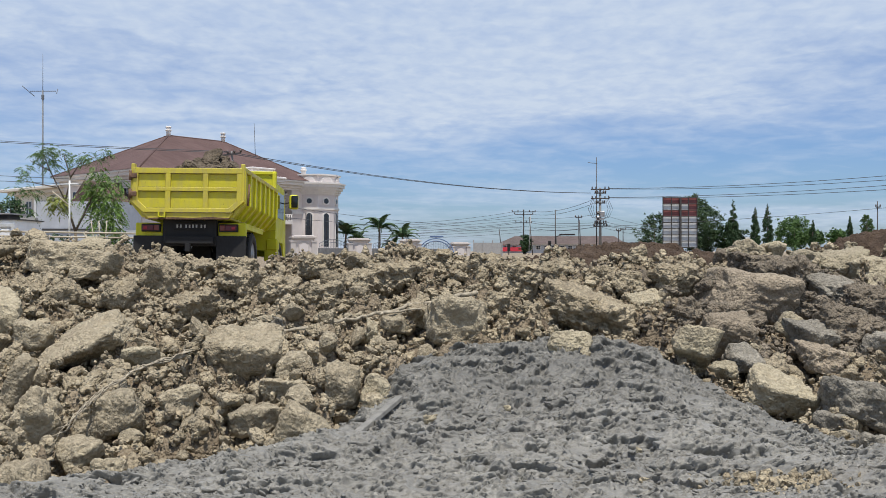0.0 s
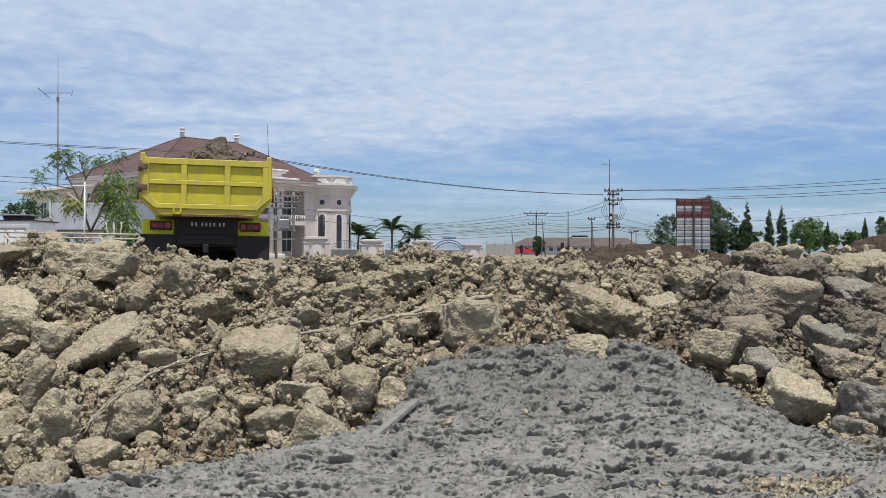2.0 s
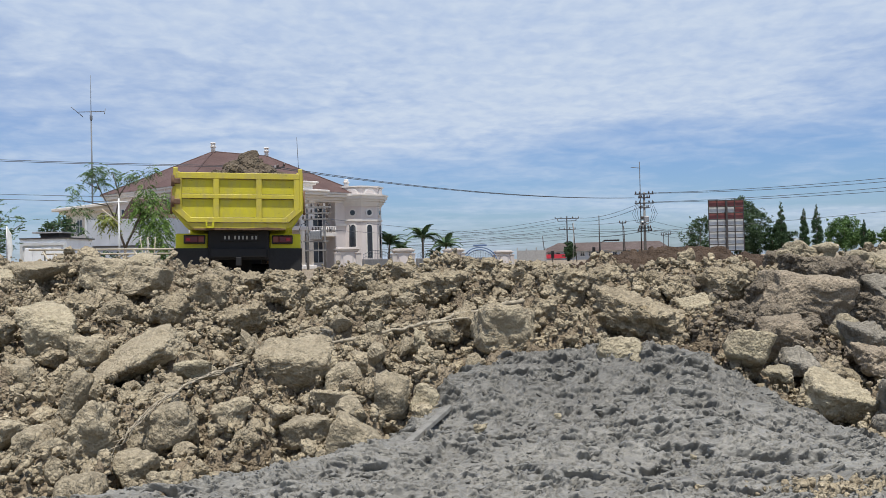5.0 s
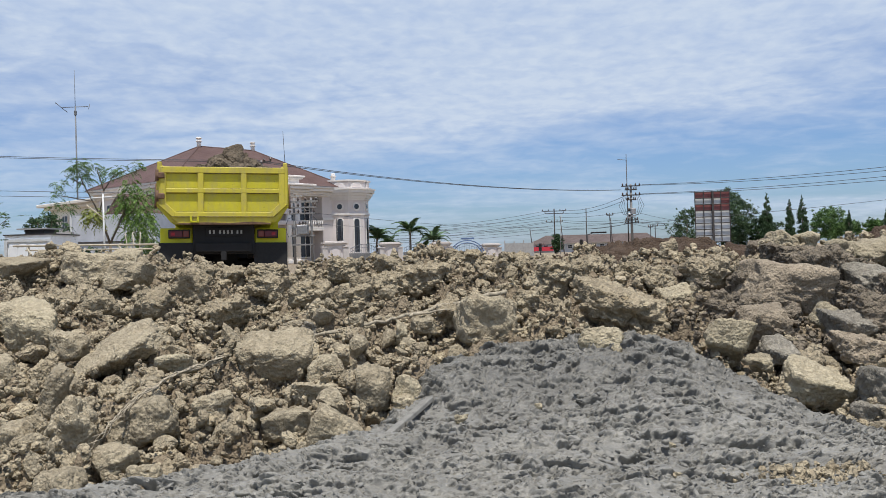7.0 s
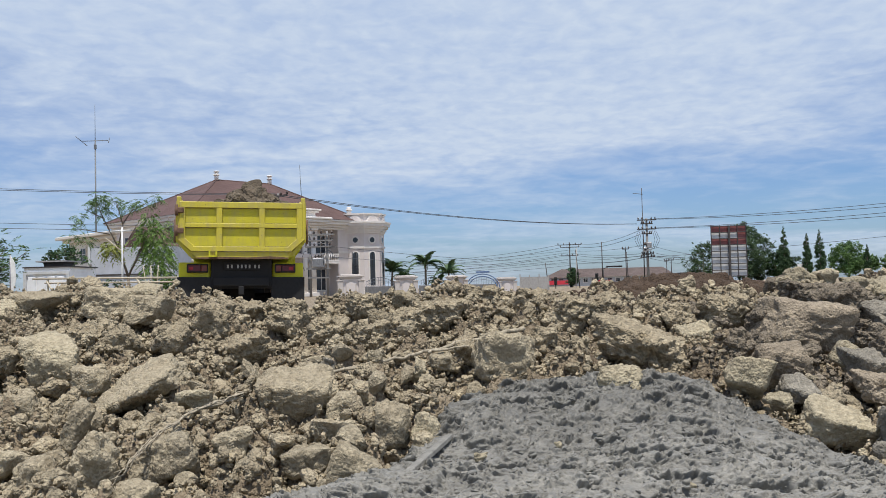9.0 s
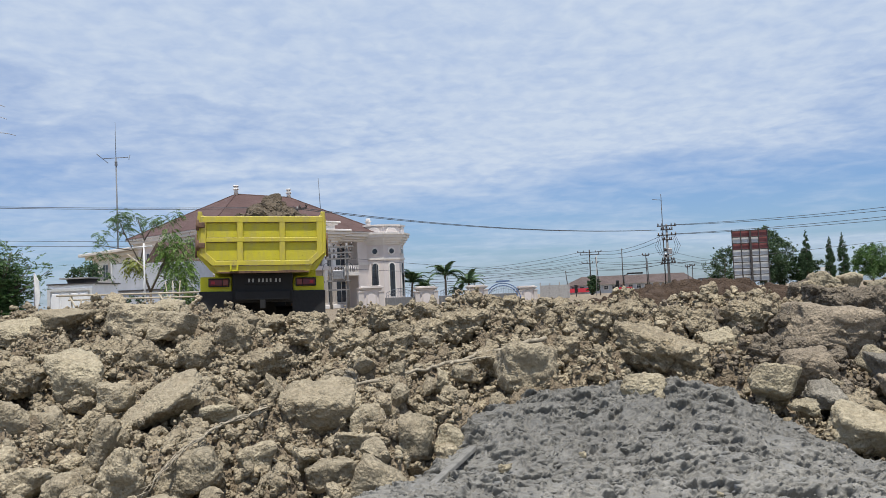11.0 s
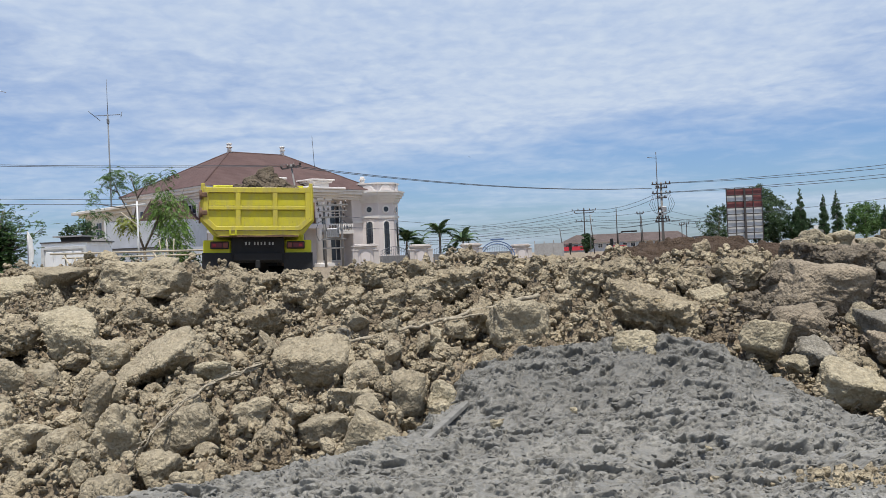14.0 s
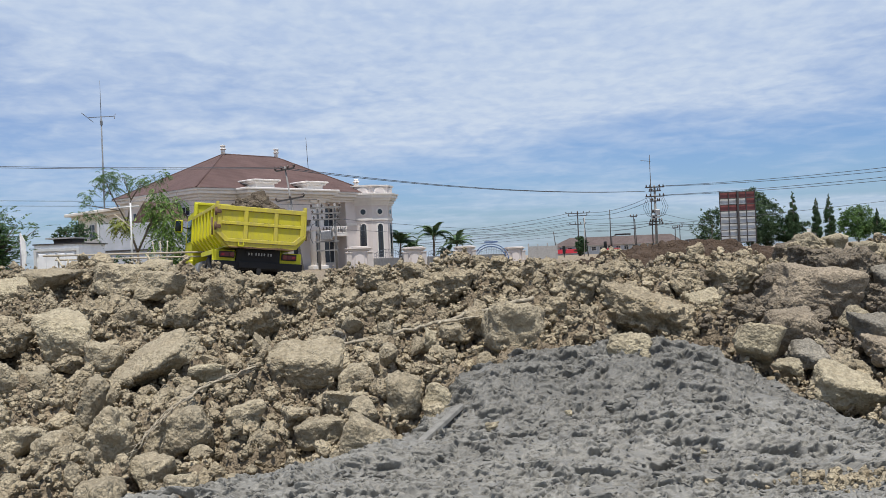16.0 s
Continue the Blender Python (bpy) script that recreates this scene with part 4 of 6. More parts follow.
def make_load():
    """The earth heaped in the truck's box, in the truck's own space."""
    rng = random.Random(31)
    xs, ys = np.linspace(-1.04, 1.04, 90), np.linspace(0.1, 3.95, 130)
    gx, gy = np.meshgrid(xs, ys)
    z = 1.93 + 0.64 * np.exp(-((gx - 0.12) / 0.66) ** 2 - ((gy - 1.7) / 1.25) ** 2) + 0.1 * (fbm(gx * 3, gy * 3, 71) - 0.5)
    z = z + 0.09 * blocks(gx, gy, 0.16, 72, 0.8) + 0.05 * blocks(gx, gy, 0.08, 74, 0.8)
    ob = grid_object("earth_load", xs, ys, z, LOAD_EARTH)
    bm = bmesh.new()
    bm.from_mesh(ob.data)
    for _ in range(240):
        x, y = rng.uniform(-0.85, 0.95), rng.uniform(0.3, 3.4)
        s = 0.09 + 0.22 * rng.random() ** 1.8
        zz = 1.98 + 0.64 * math.exp(-((x - 0.12) / 0.66) ** 2 - ((y - 1.7) / 1.25) ** 2)
        r = rock_mesh(rng, 2, 6, 0.1)
        r.transform(pose(x, y, zz, rng.uniform(0, 360), rng.uniform(0, 360), 0) @ Matrix.Diagonal((s * 1.4, s, s * 0.8, 1)))
        put(bm, r)
    slab = rock_mesh(rng, 4, 5, 0.05)
    slab.transform(pose(0.14, 1.4, 2.62, 6, -55, 10) @ Matrix.Diagonal((0.46, 0.34, 0.30, 1)))
    put(bm, slab)
    bm.to_mesh(ob.data)
    bm.free()
    return tagged(ob, "brown earth and stones heaped in the truck box", "earth load")


truck = make_truck()
load = make_load()

# ---- heaps of brown earth beyond the rubble ----


def brown_heap(cx, cy, w, d, h, seed, label):
    xs, ys = np.linspace(-w / 2, w / 2, 180), np.linspace(-d / 2, d / 2, 110)
    gx, gy = np.meshgrid(xs, ys)
    r = np.sqrt((gx / (w / 2)) ** 2 + (gy / (d / 2)) ** 2)
    z = h * (1 - smooth01(r)) ** 0.6 * (0.8 + 0.4 * fbm(gx * 0.8, gy * 0.8, seed)) + 0.16 * blocks(gx, gy, 0.30, seed + 1, 0.6) + 0.10 * blocks(gx, gy, 0.14, seed + 2, 0.7) - 0.12
    z = np.where(r > 0.98, -0.12, z)
    ob = grid_object("earth_mound", xs, ys, z, BROWN)
    ob.matrix_world = Matrix.Translation((cx, cy, 0))
    return tagged(ob, label, "earth mound", "brown earth mounds")


brown_heap(3.35, 17.0, 6.1, 4.6, 0.68, 81, "low mound of dark brown earth")
brown_heap(8.5, 17.0, 5.4, 4.4, 0.98, 91, "tall mound of dark brown earth with clods")

# ---- materials of the buildings and plants ----
PINK_WALL = plain("pinkish_render", (0.64, 0.585, 0.565), 0.85, 0, 0.07, 0.8, 0.004)
CREAM = plain("cream_render", (0.70, 0.66, 0.60), 0.85, 0, 0.07, 1.2, 0.004)
TRIM = plain("white_moulding", (0.71, 0.675, 0.64), 0.75, 0, 0.06, 2.0)
GREY_WALL = plain("grey_render", (0.43, 0.45, 0.49), 0.85, 0, 0.14, 1.0, 0.004)
WHITE_WALL = plain("white_render", (0.84, 0.85, 0.86), 0.8, 0, 0.1, 1.0, 0.004)
WINDOW = plain("window_glass", (0.035, 0.04, 0.05), 0.08, 0, 0.2)
IRON = plain("black_iron", (0.02, 0.02, 0.022), 0.5, 0.3)
CONCRETE = plain("pole_concrete", (0.36, 0.35, 0.34), 0.85, 0, 0.15, 5.0, 0.004)
WEATHERED = plain("weathered_concrete", (0.21, 0.205, 0.20), 0.85, 0, 0.2, 3.0, 0.004)
DARK_POLE = plain("dark_pole", (0.05, 0.045, 0.045), 0.7)
CABLE = plain("black_cable", (0.055, 0.06, 0.07), 0.6)
CERAMIC = plain("brown_ceramic", (0.06, 0.045, 0.04), 0.3)
BAMBOO = plain("pale_bamboo", (0.42, 0.37, 0.28), 0.6, 0, 0.2, 9.0)
BARK = plain("grey_bark", (0.14, 0.115, 0.09), 0.9, 0, 0.3, 12.0, 0.01)
WHITE_PAINT = plain("white_painted_steel", (0.60, 0.61, 0.61), 0.4)
RED_SHEET = plain("red_brown_sheet", (0.19, 0.06, 0.06), 0.6, 0, 0.35, 1.2)
WHITE_SHEET = plain("dusty_white_sheet", (0.50, 0.52, 0.54), 0.6, 0, 0.15, 1.0)
SHOP_RED = plain("red_shop_paint", (0.52, 0.03, 0.05), 0.5)


def roof_mat(name, lo, hi):
    n = Nodes(name, 0.75, 0, 0.3)
    c = n.mix(n.ramp(n.noise(0.5, 4), (0.35, 0.0), (0.65, 1.0)), lo, hi)
    w = n.nt.nodes.new("ShaderNodeTexWave")
    w.wave_type, w.bands_direction = "BANDS", "Z"
    w.inputs["Scale"].default_value, w.inputs["Distortion"].default_value = 3.6, 0.3
    n.link(n.co, w.inputs["Vector"])
    c = n.mix(n.ramp(w.outputs[1], (0.0, 0.3), (0.35, 0.0)), c, tuple(x * 0.5 for x in lo))
    n.colour(c)
    n.bump(w.outputs[1], 0.06, 0.6)
    return n.mat


ROOF = roof_mat("brown_roof_tiles", (0.095, 0.056, 0.05), (0.13, 0.08, 0.072))
ROOF_FAR = roof_mat("faded_red_roof", (0.090, 0.066, 0.060), (0.128, 0.098, 0.090))


def leaf_mat(name, lo, hi):
    n = Nodes(name, 0.55, 0, 0.35)
    c = n.mix(n.island(), lo, hi)
    n.colour(n.mix(n.ramp(n.noise(0.9, 3), (0.4, 0.0), (0.7, 0.4)), c, tuple(x * 0.6 for x in lo)))
    n.p.inputs["Transmission Weight"].default_value = 0.0
    return n.mat


LEAF = leaf_mat("leaf_green", (0.045, 0.10, 0.03), (0.12, 0.20, 0.06))
LEAF_FAR = leaf_mat("roadside_green", (0.04, 0.075, 0.035), (0.085, 0.14, 0.06))
LEAF_LIGHT = leaf_mat("young_leaf_green", (0.07, 0.15, 0.03), (0.20, 0.32, 0.06))
LEAF_YELLOW = leaf_mat("yellow_leaf_green", (0.16, 0.20, 0.04), (0.30, 0.32, 0.07))
LEAF_BUSH = leaf_mat("bush_green", (0.05, 0.11, 0.035), (0.12, 0.21, 0.07))
LEAF_MID = leaf_mat("sapling_green", (0.05, 0.11, 0.03), (0.13, 0.23, 0.06))
LEAF_DARK = leaf_mat("dark_leaf_green", (0.022, 0.055, 0.022), (0.06, 0.11, 0.04))
LEAF_PALM = leaf_mat("palm_green", (0.05, 0.10, 0.045), (0.12, 0.19, 0.08))


def leaves(name, blobs, count, size, seed, material, parent, hang=0.0, label="", spread=0.65):
    """A crown of small folded leaves filling blobs of x, y, z, radius, each denser to its rim."""
    rng = np.random.RandomState(seed)
    b = np.array(blobs, float)
    near = np.repeat(b, 7, 0)
    near[:, :3] += rng.normal(size=(len(near), 3)) * near[:, 3:] * (spread, spread, spread * 0.85)
    near[:, 3] *= rng.uniform(0.3, 0.8, len(near))
    b = near
    pick = rng.choice(len(b), count, p=b[:, 3] ** 2 / (b[:, 3] ** 2).sum())
    d = rng.normal(size=(count, 3))
    d /= np.linalg.norm(d, axis=1)[:, None]
    r = b[pick, 3] * rng.uniform(0.1, 1, count) ** 0.5 * (0.75 + 0.5 * rng.uniform(size=count))
    c = b[pick, :3] + d * r[:, None] * (1, 1, 0.8)
    a = rng.normal(size=(count, 3))
    a[:, 2] = a[:, 2] * 0.5 - hang
    a /= np.linalg.norm(a, axis=1)[:, None]
    s = np.cross(a, rng.normal(size=(count, 3)))
    s /= np.linalg.norm(s, axis=1)[:, None]
    up = np.cross(a, s)
    k = (size * rng.uniform(0.6, 1.4, count))[:, None]
    v = np.stack([c - a * k, c + s * k * 0.38 + up * k * 0.12, c + a * k, c - s * k * 0.38 + up * k * 0.12], 1).reshape(-1, 3)
    i = np.arange(count) * 4
    f = np.concatenate([np.stack([i, i + 1, i + 2], 1), np.stack([i, i + 2, i + 3], 1)])
    me = bpy.data.meshes.new(name)
    me.from_pydata(v.tolist(), [], f.tolist())
    me.materials.append(material)
    ob = new(name, me)
    ob.parent = parent
    return tagged(ob, label)


def sprays(name, blobs, count, length, leaflet, seed, material, parent, droop=0.7, rise=0.3, pairs=8, label=""):
    """Feathery foliage: arching stalks out of blobs of x, y, z, radius, with leaflets in pairs along them."""
    rng = np.random.RandomState(seed)
    b = np.array(blobs, float)
    pick = rng.choice(len(b), count, p=b[:, 3] ** 2 / (b[:, 3] ** 2).sum())
    way = rng.normal(size=(count, 3))
    way /= np.linalg.norm(way, axis=1)[:, None]
    start = b[pick, :3] + way * (b[pick, 3] * rng.uniform(0.1, 0.9, count))[:, None]
    way[:, 2] = way[:, 2] * 0.5 + rise
    way /= np.linalg.norm(way, axis=1)[:, None]
    size = length * rng.uniform(0.6, 1.2, count)
    f = (np.arange(pairs) + 1) / pairs
    at = start[:, None] + way[:, None] * (size[:, None] * f)[..., None]
    at[..., 2] -= droop * size[:, None] * f**2
    along = np.repeat(way[:, None], pairs, 1)
    along[..., 2] -= 2 * droop * f
    along /= np.linalg.norm(along, axis=2)[..., None]
    side = np.cross(along, (0, 0, 1.0)) + rng.normal(size=along.shape) * 0.15
    side /= np.linalg.norm(side, axis=2)[..., None] + 1e-6
    long = leaflet * np.sin(f * 2.4 + 0.5)[None, :, None] * rng.uniform(0.8, 1.2, (count, pairs, 1))
    quads = []
    for s in (-1, 1):
        out = side * s * 0.8 + along * 0.5 + np.array((0, 0, -0.35 * droop))
        wide = np.cross(out, rng.normal(size=out.shape) * 0.5 + (0, 0, 1.0))
        wide /= np.linalg.norm(wide, axis=2)[..., None] + 1e-6
        mid = at + out * long * 0.5
        quads.append(np.stack([at, mid + wide * long * 0.2, at + out * long, mid - wide * long * 0.2], 2).reshape(-1, 4, 3))
    v = np.concatenate(quads)
    i = np.arange(len(v)) * 4
    faces = np.concatenate([np.stack([i, i + 1, i + 2], 1), np.stack([i, i + 2, i + 3], 1)])
    me = bpy.data.meshes.new(name)
    me.from_pydata(v.reshape(-1, 3).tolist(), [], faces.tolist())
    me.materials.append(material)
    ob = new(name, me)
    ob.parent = parent
    return tagged(ob, label)


def limbs(name, pairs, parent, material=None):
    bm = bmesh.new()
    for a, b, r0, r1 in pairs:
        put(bm, bar(a, b, r0, r1, 7))
    return part(name, bm, material or BARK, parent)


def crown_blobs(rng, w, z0, z1, n, r):
    """Blobs in an uneven egg of width w between two heights."""
    out = []
    for _ in range(n):
        f = rng.random()
        reach = w / 2 * math.sqrt(max(0.05, 1 - (2 * f - 1) ** 2)) * math.sqrt(rng.random())
        an = rng.uniform(0, 6.28)
        out.append((math.cos(an) * reach, math.sin(an) * reach, z0 + (z1 - z0) * f, r * rng.uniform(0.6, 1.3)))
    return out


def tree(x, y, w, z0, z1, seed, count, size, material, label, category="tree", group="", trunk=0.14):
    rng = random.Random(seed)
    t = thing("tree", pose(x, y, 0), label, category, group)
    blobs = crown_blobs(rng, w, z0, z1, 80, w * 0.105)
    limbs("trunk", [((0, 0, -0.1), (0.05, 0, (z0 + z1) / 2), trunk, trunk * 0.5)] + [((0, 0, z0 * 0.8), b[:3], trunk * 0.4, 0.015) for b in blobs[:10]], t)
    leaves("crown", blobs, count, size, seed, material, t)
    return t


def column_tree(x, y, w, h, seed, group="slim columnar trees"):
    """A slim mast tree, its drooping leaves in a narrow pointed spire."""
    rng = random.Random(seed)
    t = thing("columnar_tree", pose(x, y, 0), "slim dark green columnar tree with drooping leaves", "tree", group)
    limbs("trunk", [((0, 0, -0.1), (0, 0, h * 0.95), 0.12, 0.02)], t)
    blobs = []
    for k in range(90):
        f = k / 89
        wide = w / 2 * min(1, (1 - f) * 2.2 + 0.04) ** 0.75 * (0.82 + 0.2 * rng.random())
        an = rng.uniform(0, 6.28)
        blobs.append((math.cos(an) * wide * 0.55, math.sin(an) * wide * 0.55, 0.5 + f * (h - 0.6), max(0.08, wide * 0.6)))
    leaves("crown", blobs, 9500, 0.09, seed, LEAF_DARK, t, 1.2, "", 0.16)
    return t


def frond_mesh(seed, length):
    rng = random.Random(seed)
    bm = bmesh.new()
    pts = [Vector((length * f * (1 - 0.22 * f), 0, length * (0.50 * f - 0.75 * f * f))) for f in [k / 14 for k in range(15)]]
    for a, b in zip(pts, pts[1:]):
        put(bm, bar(a, b, 0.03 * length / 2.4, None, 4))
    for k in range(2, 60):
        f = k / 60 * 14
        i = min(13, int(f))
        p = pts[i].lerp(pts[i + 1], f - i)
        ll = 0.26 * length * math.sin(min(1, k / 52) * 2.6 + 0.4)
        for s in (-1, 1):
            tip = p + Vector((0.45 * ll, s * 0.75 * ll, -0.38 * ll + rng.uniform(-0.05, 0.08)))
            w = Vector((0.035 * length / 2.4 * 1.5, 0, 0))
            vs = [bm.verts.new(q) for q in (p - w, p + w, tip)]
            bm.faces.new(vs)
    return bm


FRONDS = [mesh_of("frond", frond_mesh(k, 2.3), LEAF_PALM) for k in range(3)]


def palm(x, y, h, seed, size=1.0):
    rng = random.Random(seed)
    t = thing("palm", pose(x, y, 0, 0, 0, seed * 40), "green palm with a ringed trunk and drooping fronds", "palm", "palms by the gate")
    trunk = bmesh.new()
    for k in range(8):
        put(trunk, cyl(0.15 - 0.006 * k, 0.13 - 0.006 * k, h / 8, Matrix.Translation((0.02 * k, 0, h / 8 * k)), 10))
    part("trunk", trunk, BARK, t)
    for k in range(15):
        m = pose(0.15, 0, h, 0, 0, k * 24 + rng.uniform(-8, 8)) @ pose(0, 0, 0, 0, rng.uniform(-66, 2), 0) @ Matrix.Scale(size * rng.uniform(0.85, 1.1), 4)
        part_of("frond", FRONDS[k % 3], t, m)
    return t


# ---- the mansion ----


def arch_outline(w, z0, z1, n=10):
    """A window's outline with a round head."""
    r = w / 2
    return [(-r, z0), (r, z0)] + [(r * math.cos(math.pi * k / n), z1 - r + r * math.sin(math.pi * k / n)) for k in range(n + 1)]


def window_in(parent, m, w, z0, z1, arched=False, muntins=1):
    """A framed window on a wall: its face looks along -y of m."""
    out = arch_outline(w + 0.24, z0 - 0.12, z1 + 0.12) if arched else [(-w / 2 - 0.12, z0 - 0.12), (w / 2 + 0.12, z0 - 0.12), (w / 2 + 0.12, z1 + 0.12), (-w / 2 - 0.12, z1 + 0.12)]
    fr = part("window", prism(out, 0.1, m @ Matrix.Translation((0, -0.08, 0))), TRIM, parent)
    inn = arch_outline(w, z0, z1) if arched else [(-w / 2, z0), (w / 2, z0), (w / 2, z1), (-w / 2, z1)]
    part("pane", prism(inn, 0.02, m @ Matrix.Translation((0, -0.10, 0))), WINDOW, fr)
    bm = bmesh.new()
    for k in range(muntins):
        x = -w / 2 + w * (k + 1) / (muntins + 1)
        put(bm, box(0.045, 0.03, z1 - z0, m @ Matrix.Translation((x, -0.115, (z0 + z1) / 2))))
    put(bm, box(w, 0.03, 0.05, m @ Matrix.Translation((0, -0.112, z0 + (z1 - z0) * 0.6))))
    part("muntin", bm, TRIM if not arched else IRON, fr)


def mansion():
    h = thing("mansion", pose(-25.2, 76.0, 0, 0, 0, 50), "two-storey pinkish white mansion with a brown hipped roof", "house")
    L, D, E = 19.3, 13.2, 7.0
    for wx0, wx1, wy0 in ((0, 4.2, 0), (4.2, 12.4, 0.02), (12.4, 16.2, 1.4), (16.2, L, 0)):
        part("wall", span(wx0, wx1, wy0, D, 0, E), PINK_WALL, h)
    part("wing", span(0.6, 9, D, 24.5, 0, 6.3), CREAM, h, "lower cream side wing with a flat roof")
    part("wing_cornice", put(bmesh.new(), span(0.1, 9.4, D + 0.3, 25.0, 6.1, 6.45, 0.05), span(-0.4, 9.8, D + 0.3, 25.6, 6.45, 6.75, 0.05)), CREAM, h)
    part("wing_belt", span(0.45, 9.1, D + 0.2, 24.65, 3.2, 3.5), TRIM, h)
    cor = bmesh.new()
    for k, (o, z0, z1) in enumerate(((0.15, 6.45, 6.65), (0.35, 6.65, 6.9), (0.65, 6.9, 7.2), (0.8, 7.2, 7.4))):
        put(cor, span(-o, L + o * 0.3, -o, D + o, z0, z1, 0.04))
        put(cor, span(3.9 - o, 12.7 + o, -1.7 - o, 0.5, z0, z1, 0.04))
    part("cornice", cor, TRIM, h, "stepped white cornice")
    # hipped roof
    bm = bmesh.new()
    o, z0, z1 = 0.85, 7.4, 11.4
    c = [bm.verts.new(p) for p in ((-o, -o, z0), (L + o - 1.1, -o, z0), (L + o - 1.1, D + o, z0), (-o, D + o, z0), (6.8, D / 2, z1), (13.0, D / 2, z1))]
    for f in ((0, 1, 5, 4), (1, 2, 5), (2, 3, 4, 5), (3, 0, 4), (3, 2, 1, 0)):
        bm.faces.new([c[i] for i in f])
    roof = part("roof", bm, ROOF, h, "dark brown tiled hipped roof")
    ridge = bmesh.new()
    for a, b in ((c0, c1) for c0, c1 in (((-o, -o, z0), (6.8, D / 2, z1)), ((6.8, D / 2, z1), (13.0, D / 2, z1)), ((L + o - 1.1, -o, z0), (13.0, D / 2, z1)), ((-o, D + o, z0), (6.8, D / 2, z1)))):
        put(ridge, bar(a, b, 0.07, None, 6))
    part("ridge_cap", ridge, ROOF, roof)
    for x in (6.8, 13.0):
        fin = put(bmesh.new(), cyl(0.20, 0.20, 0.55, Matrix.Translation((x, D / 2, z1 - 0.05)), 12), cyl(0.28, 0.28, 0.12, Matrix.Translation((x, D / 2, z1 + 0.42)), 12), cyl(0.19, 0.19, 0.2, Matrix.Translation((x, D / 2, z1 + 0.54)), 12), cyl(0.28, 0.24, 0.12, Matrix.Translation((x, D / 2, z1 + 0.74)), 12))
        part("finial", fin, TRIM, roof, "white stacked roof finial")
    # portico with attic blocks
    part("portico", put(bmesh.new(), span(4.2, 12.4, -1.5, 0.0, 4.6, 6.56), span(4.2, 12.4, -1.6, 0.0, 3.6, 4.0, 0.04)), PINK_WALL, h)
    for x0, x1 in ((4.4, 6.9), (10.1, 12.4)):
        att = put(bmesh.new(), span(x0 + 0.25, x1 - 0.25, -1.6, 0.2, 7.35, 7.85), span(x0, x1, -1.85, 0.4, 7.85, 8.03, 0.04), span(x0 - 0.2, x1 + 0.2, -2.0, 0.5, 8.03, 8.18, 0.04))
        part("attic_block", att, TRIM, h)
    for x in (4.5, 5.6, 8.3, 11.0, 12.0):
        col = put(bmesh.new(), cyl(0.3, 0.26, 6.2, Matrix.Translation((x, -1.3, 0.3)), 18), span(x - 0.42, x + 0.42, -1.72, -0.88, 0, 0.35, 0.03), span(x - 0.4, x + 0.4, -1.7, -0.9, 6.2, 6.5, 0.03))
        part("column", col, TRIM, h)
    # recessed bay with balcony
    bay = Matrix.Translation((14.3, 1.38, 0))
    for dx in (-1.0, 0.75):
        window_in(h, bay @ Matrix.Translation((dx, 0, 0)), 1.1, 4.1, 5.9, False, 1)
        window_in(h, bay @ Matrix.Translation((dx, 0, 0)), 1.1, 0.6, 2.6, False, 1)
    part("balcony", put(bmesh.new(), span(12.5, 16.1, -0.3, 1.38, 3.1, 3.35, 0.04), span(12.5, 16.1, -0.3, -0.18, 3.35, 3.5), span(12.5, 16.1, -0.3, -0.18, 4.0, 4.1)), TRIM, h)
    for k in range(13):
        part("baluster", cyl(0.05, 0.07, 0.52, Matrix.Translation((12.65 + k * 0.275, -0.24, 3.49)), 8), TRIM, h)
    for x in (1.2, 2.9):
        window_in(h, Matrix.Translation((x, 0, 0)), 0.9, 3.9, 5.8, True, 1)
        window_in(h, Matrix.Translation((x, 0, 0)), 0.9, 0.8, 2.7, True, 1)
    for x in (6.9, 9.6):
        window_in(h, Matrix.Translation((x, 0.02, 0)), 1.2, 0.9, 3.0, False, 1)
    part("belt", span(-0.12, 4.2, -0.12, D, 3.35, 3.6), TRIM, h)
    part("belt", span(16.2, L, -0.12, 0.5, 4.15, 4.4), TRIM, h)
    side = pose(0, 0, 0, 0, 0, -90)
    for y in (2.2, 6.6, 10.8):
        window_in(h, Matrix.Translation((0, y, 0)) @ side, 1.2, 4.1, 5.9, False, 1)
    for y in (15.2, 18.2, 21.2):
        window_in(h, Matrix.Translation((0.6, y, 0)) @ side, 1.0, 3.9, 5.4, False, 1)
    porch = put(bmesh.new(), span(-3.4, 0, 0.5, 9.5, 3.5, 4.35, 0.05), span(-3.6, 0, 0.3, 9.7, 4.35, 4.5, 0.04))
    part("porch_roof", porch, PINK_WALL, h)
    part("porch_wall", put(bmesh.new(), span(-3.1, -2.8, 0.8, 9.2, 0, 3.5)), GREY_WALL, h)
    gable = bmesh.new()
    g = [gable.verts.new(p) for p in ((-3.3, 1.0, 4.5), (-3.3, 6.0, 4.5), (-3.3, 3.5, 6.4), (0, 1.0, 4.5), (0, 6.0, 4.5), (0, 3.5, 6.4))]
    for f in ((0, 2, 1), (3, 4, 5), (0, 3, 5, 2), (1, 2, 5, 4), (0, 1, 4, 3)):
        gable.faces.new([g[i] for i in f])
    part("porch_gable", gable, ROOF, h)
    # corner tower: eight sides, parapet with round blind arches
    cx, cy, r = 19.7, 0.4, 2.1
    rot = -132.3 + 28.5
    T = pose(cx, cy, 0, 0, 0, rot)

    def octagon(rad, z0, z1, bev=0.0):
        bm = cyl(rad / math.cos(math.pi / 8), rad / math.cos(math.pi / 8), z1 - z0, T @ pose(0, 0, z0, 0, 0, 22.5), 8)
        for f in bm.faces:
            f.smooth = False
        return bm

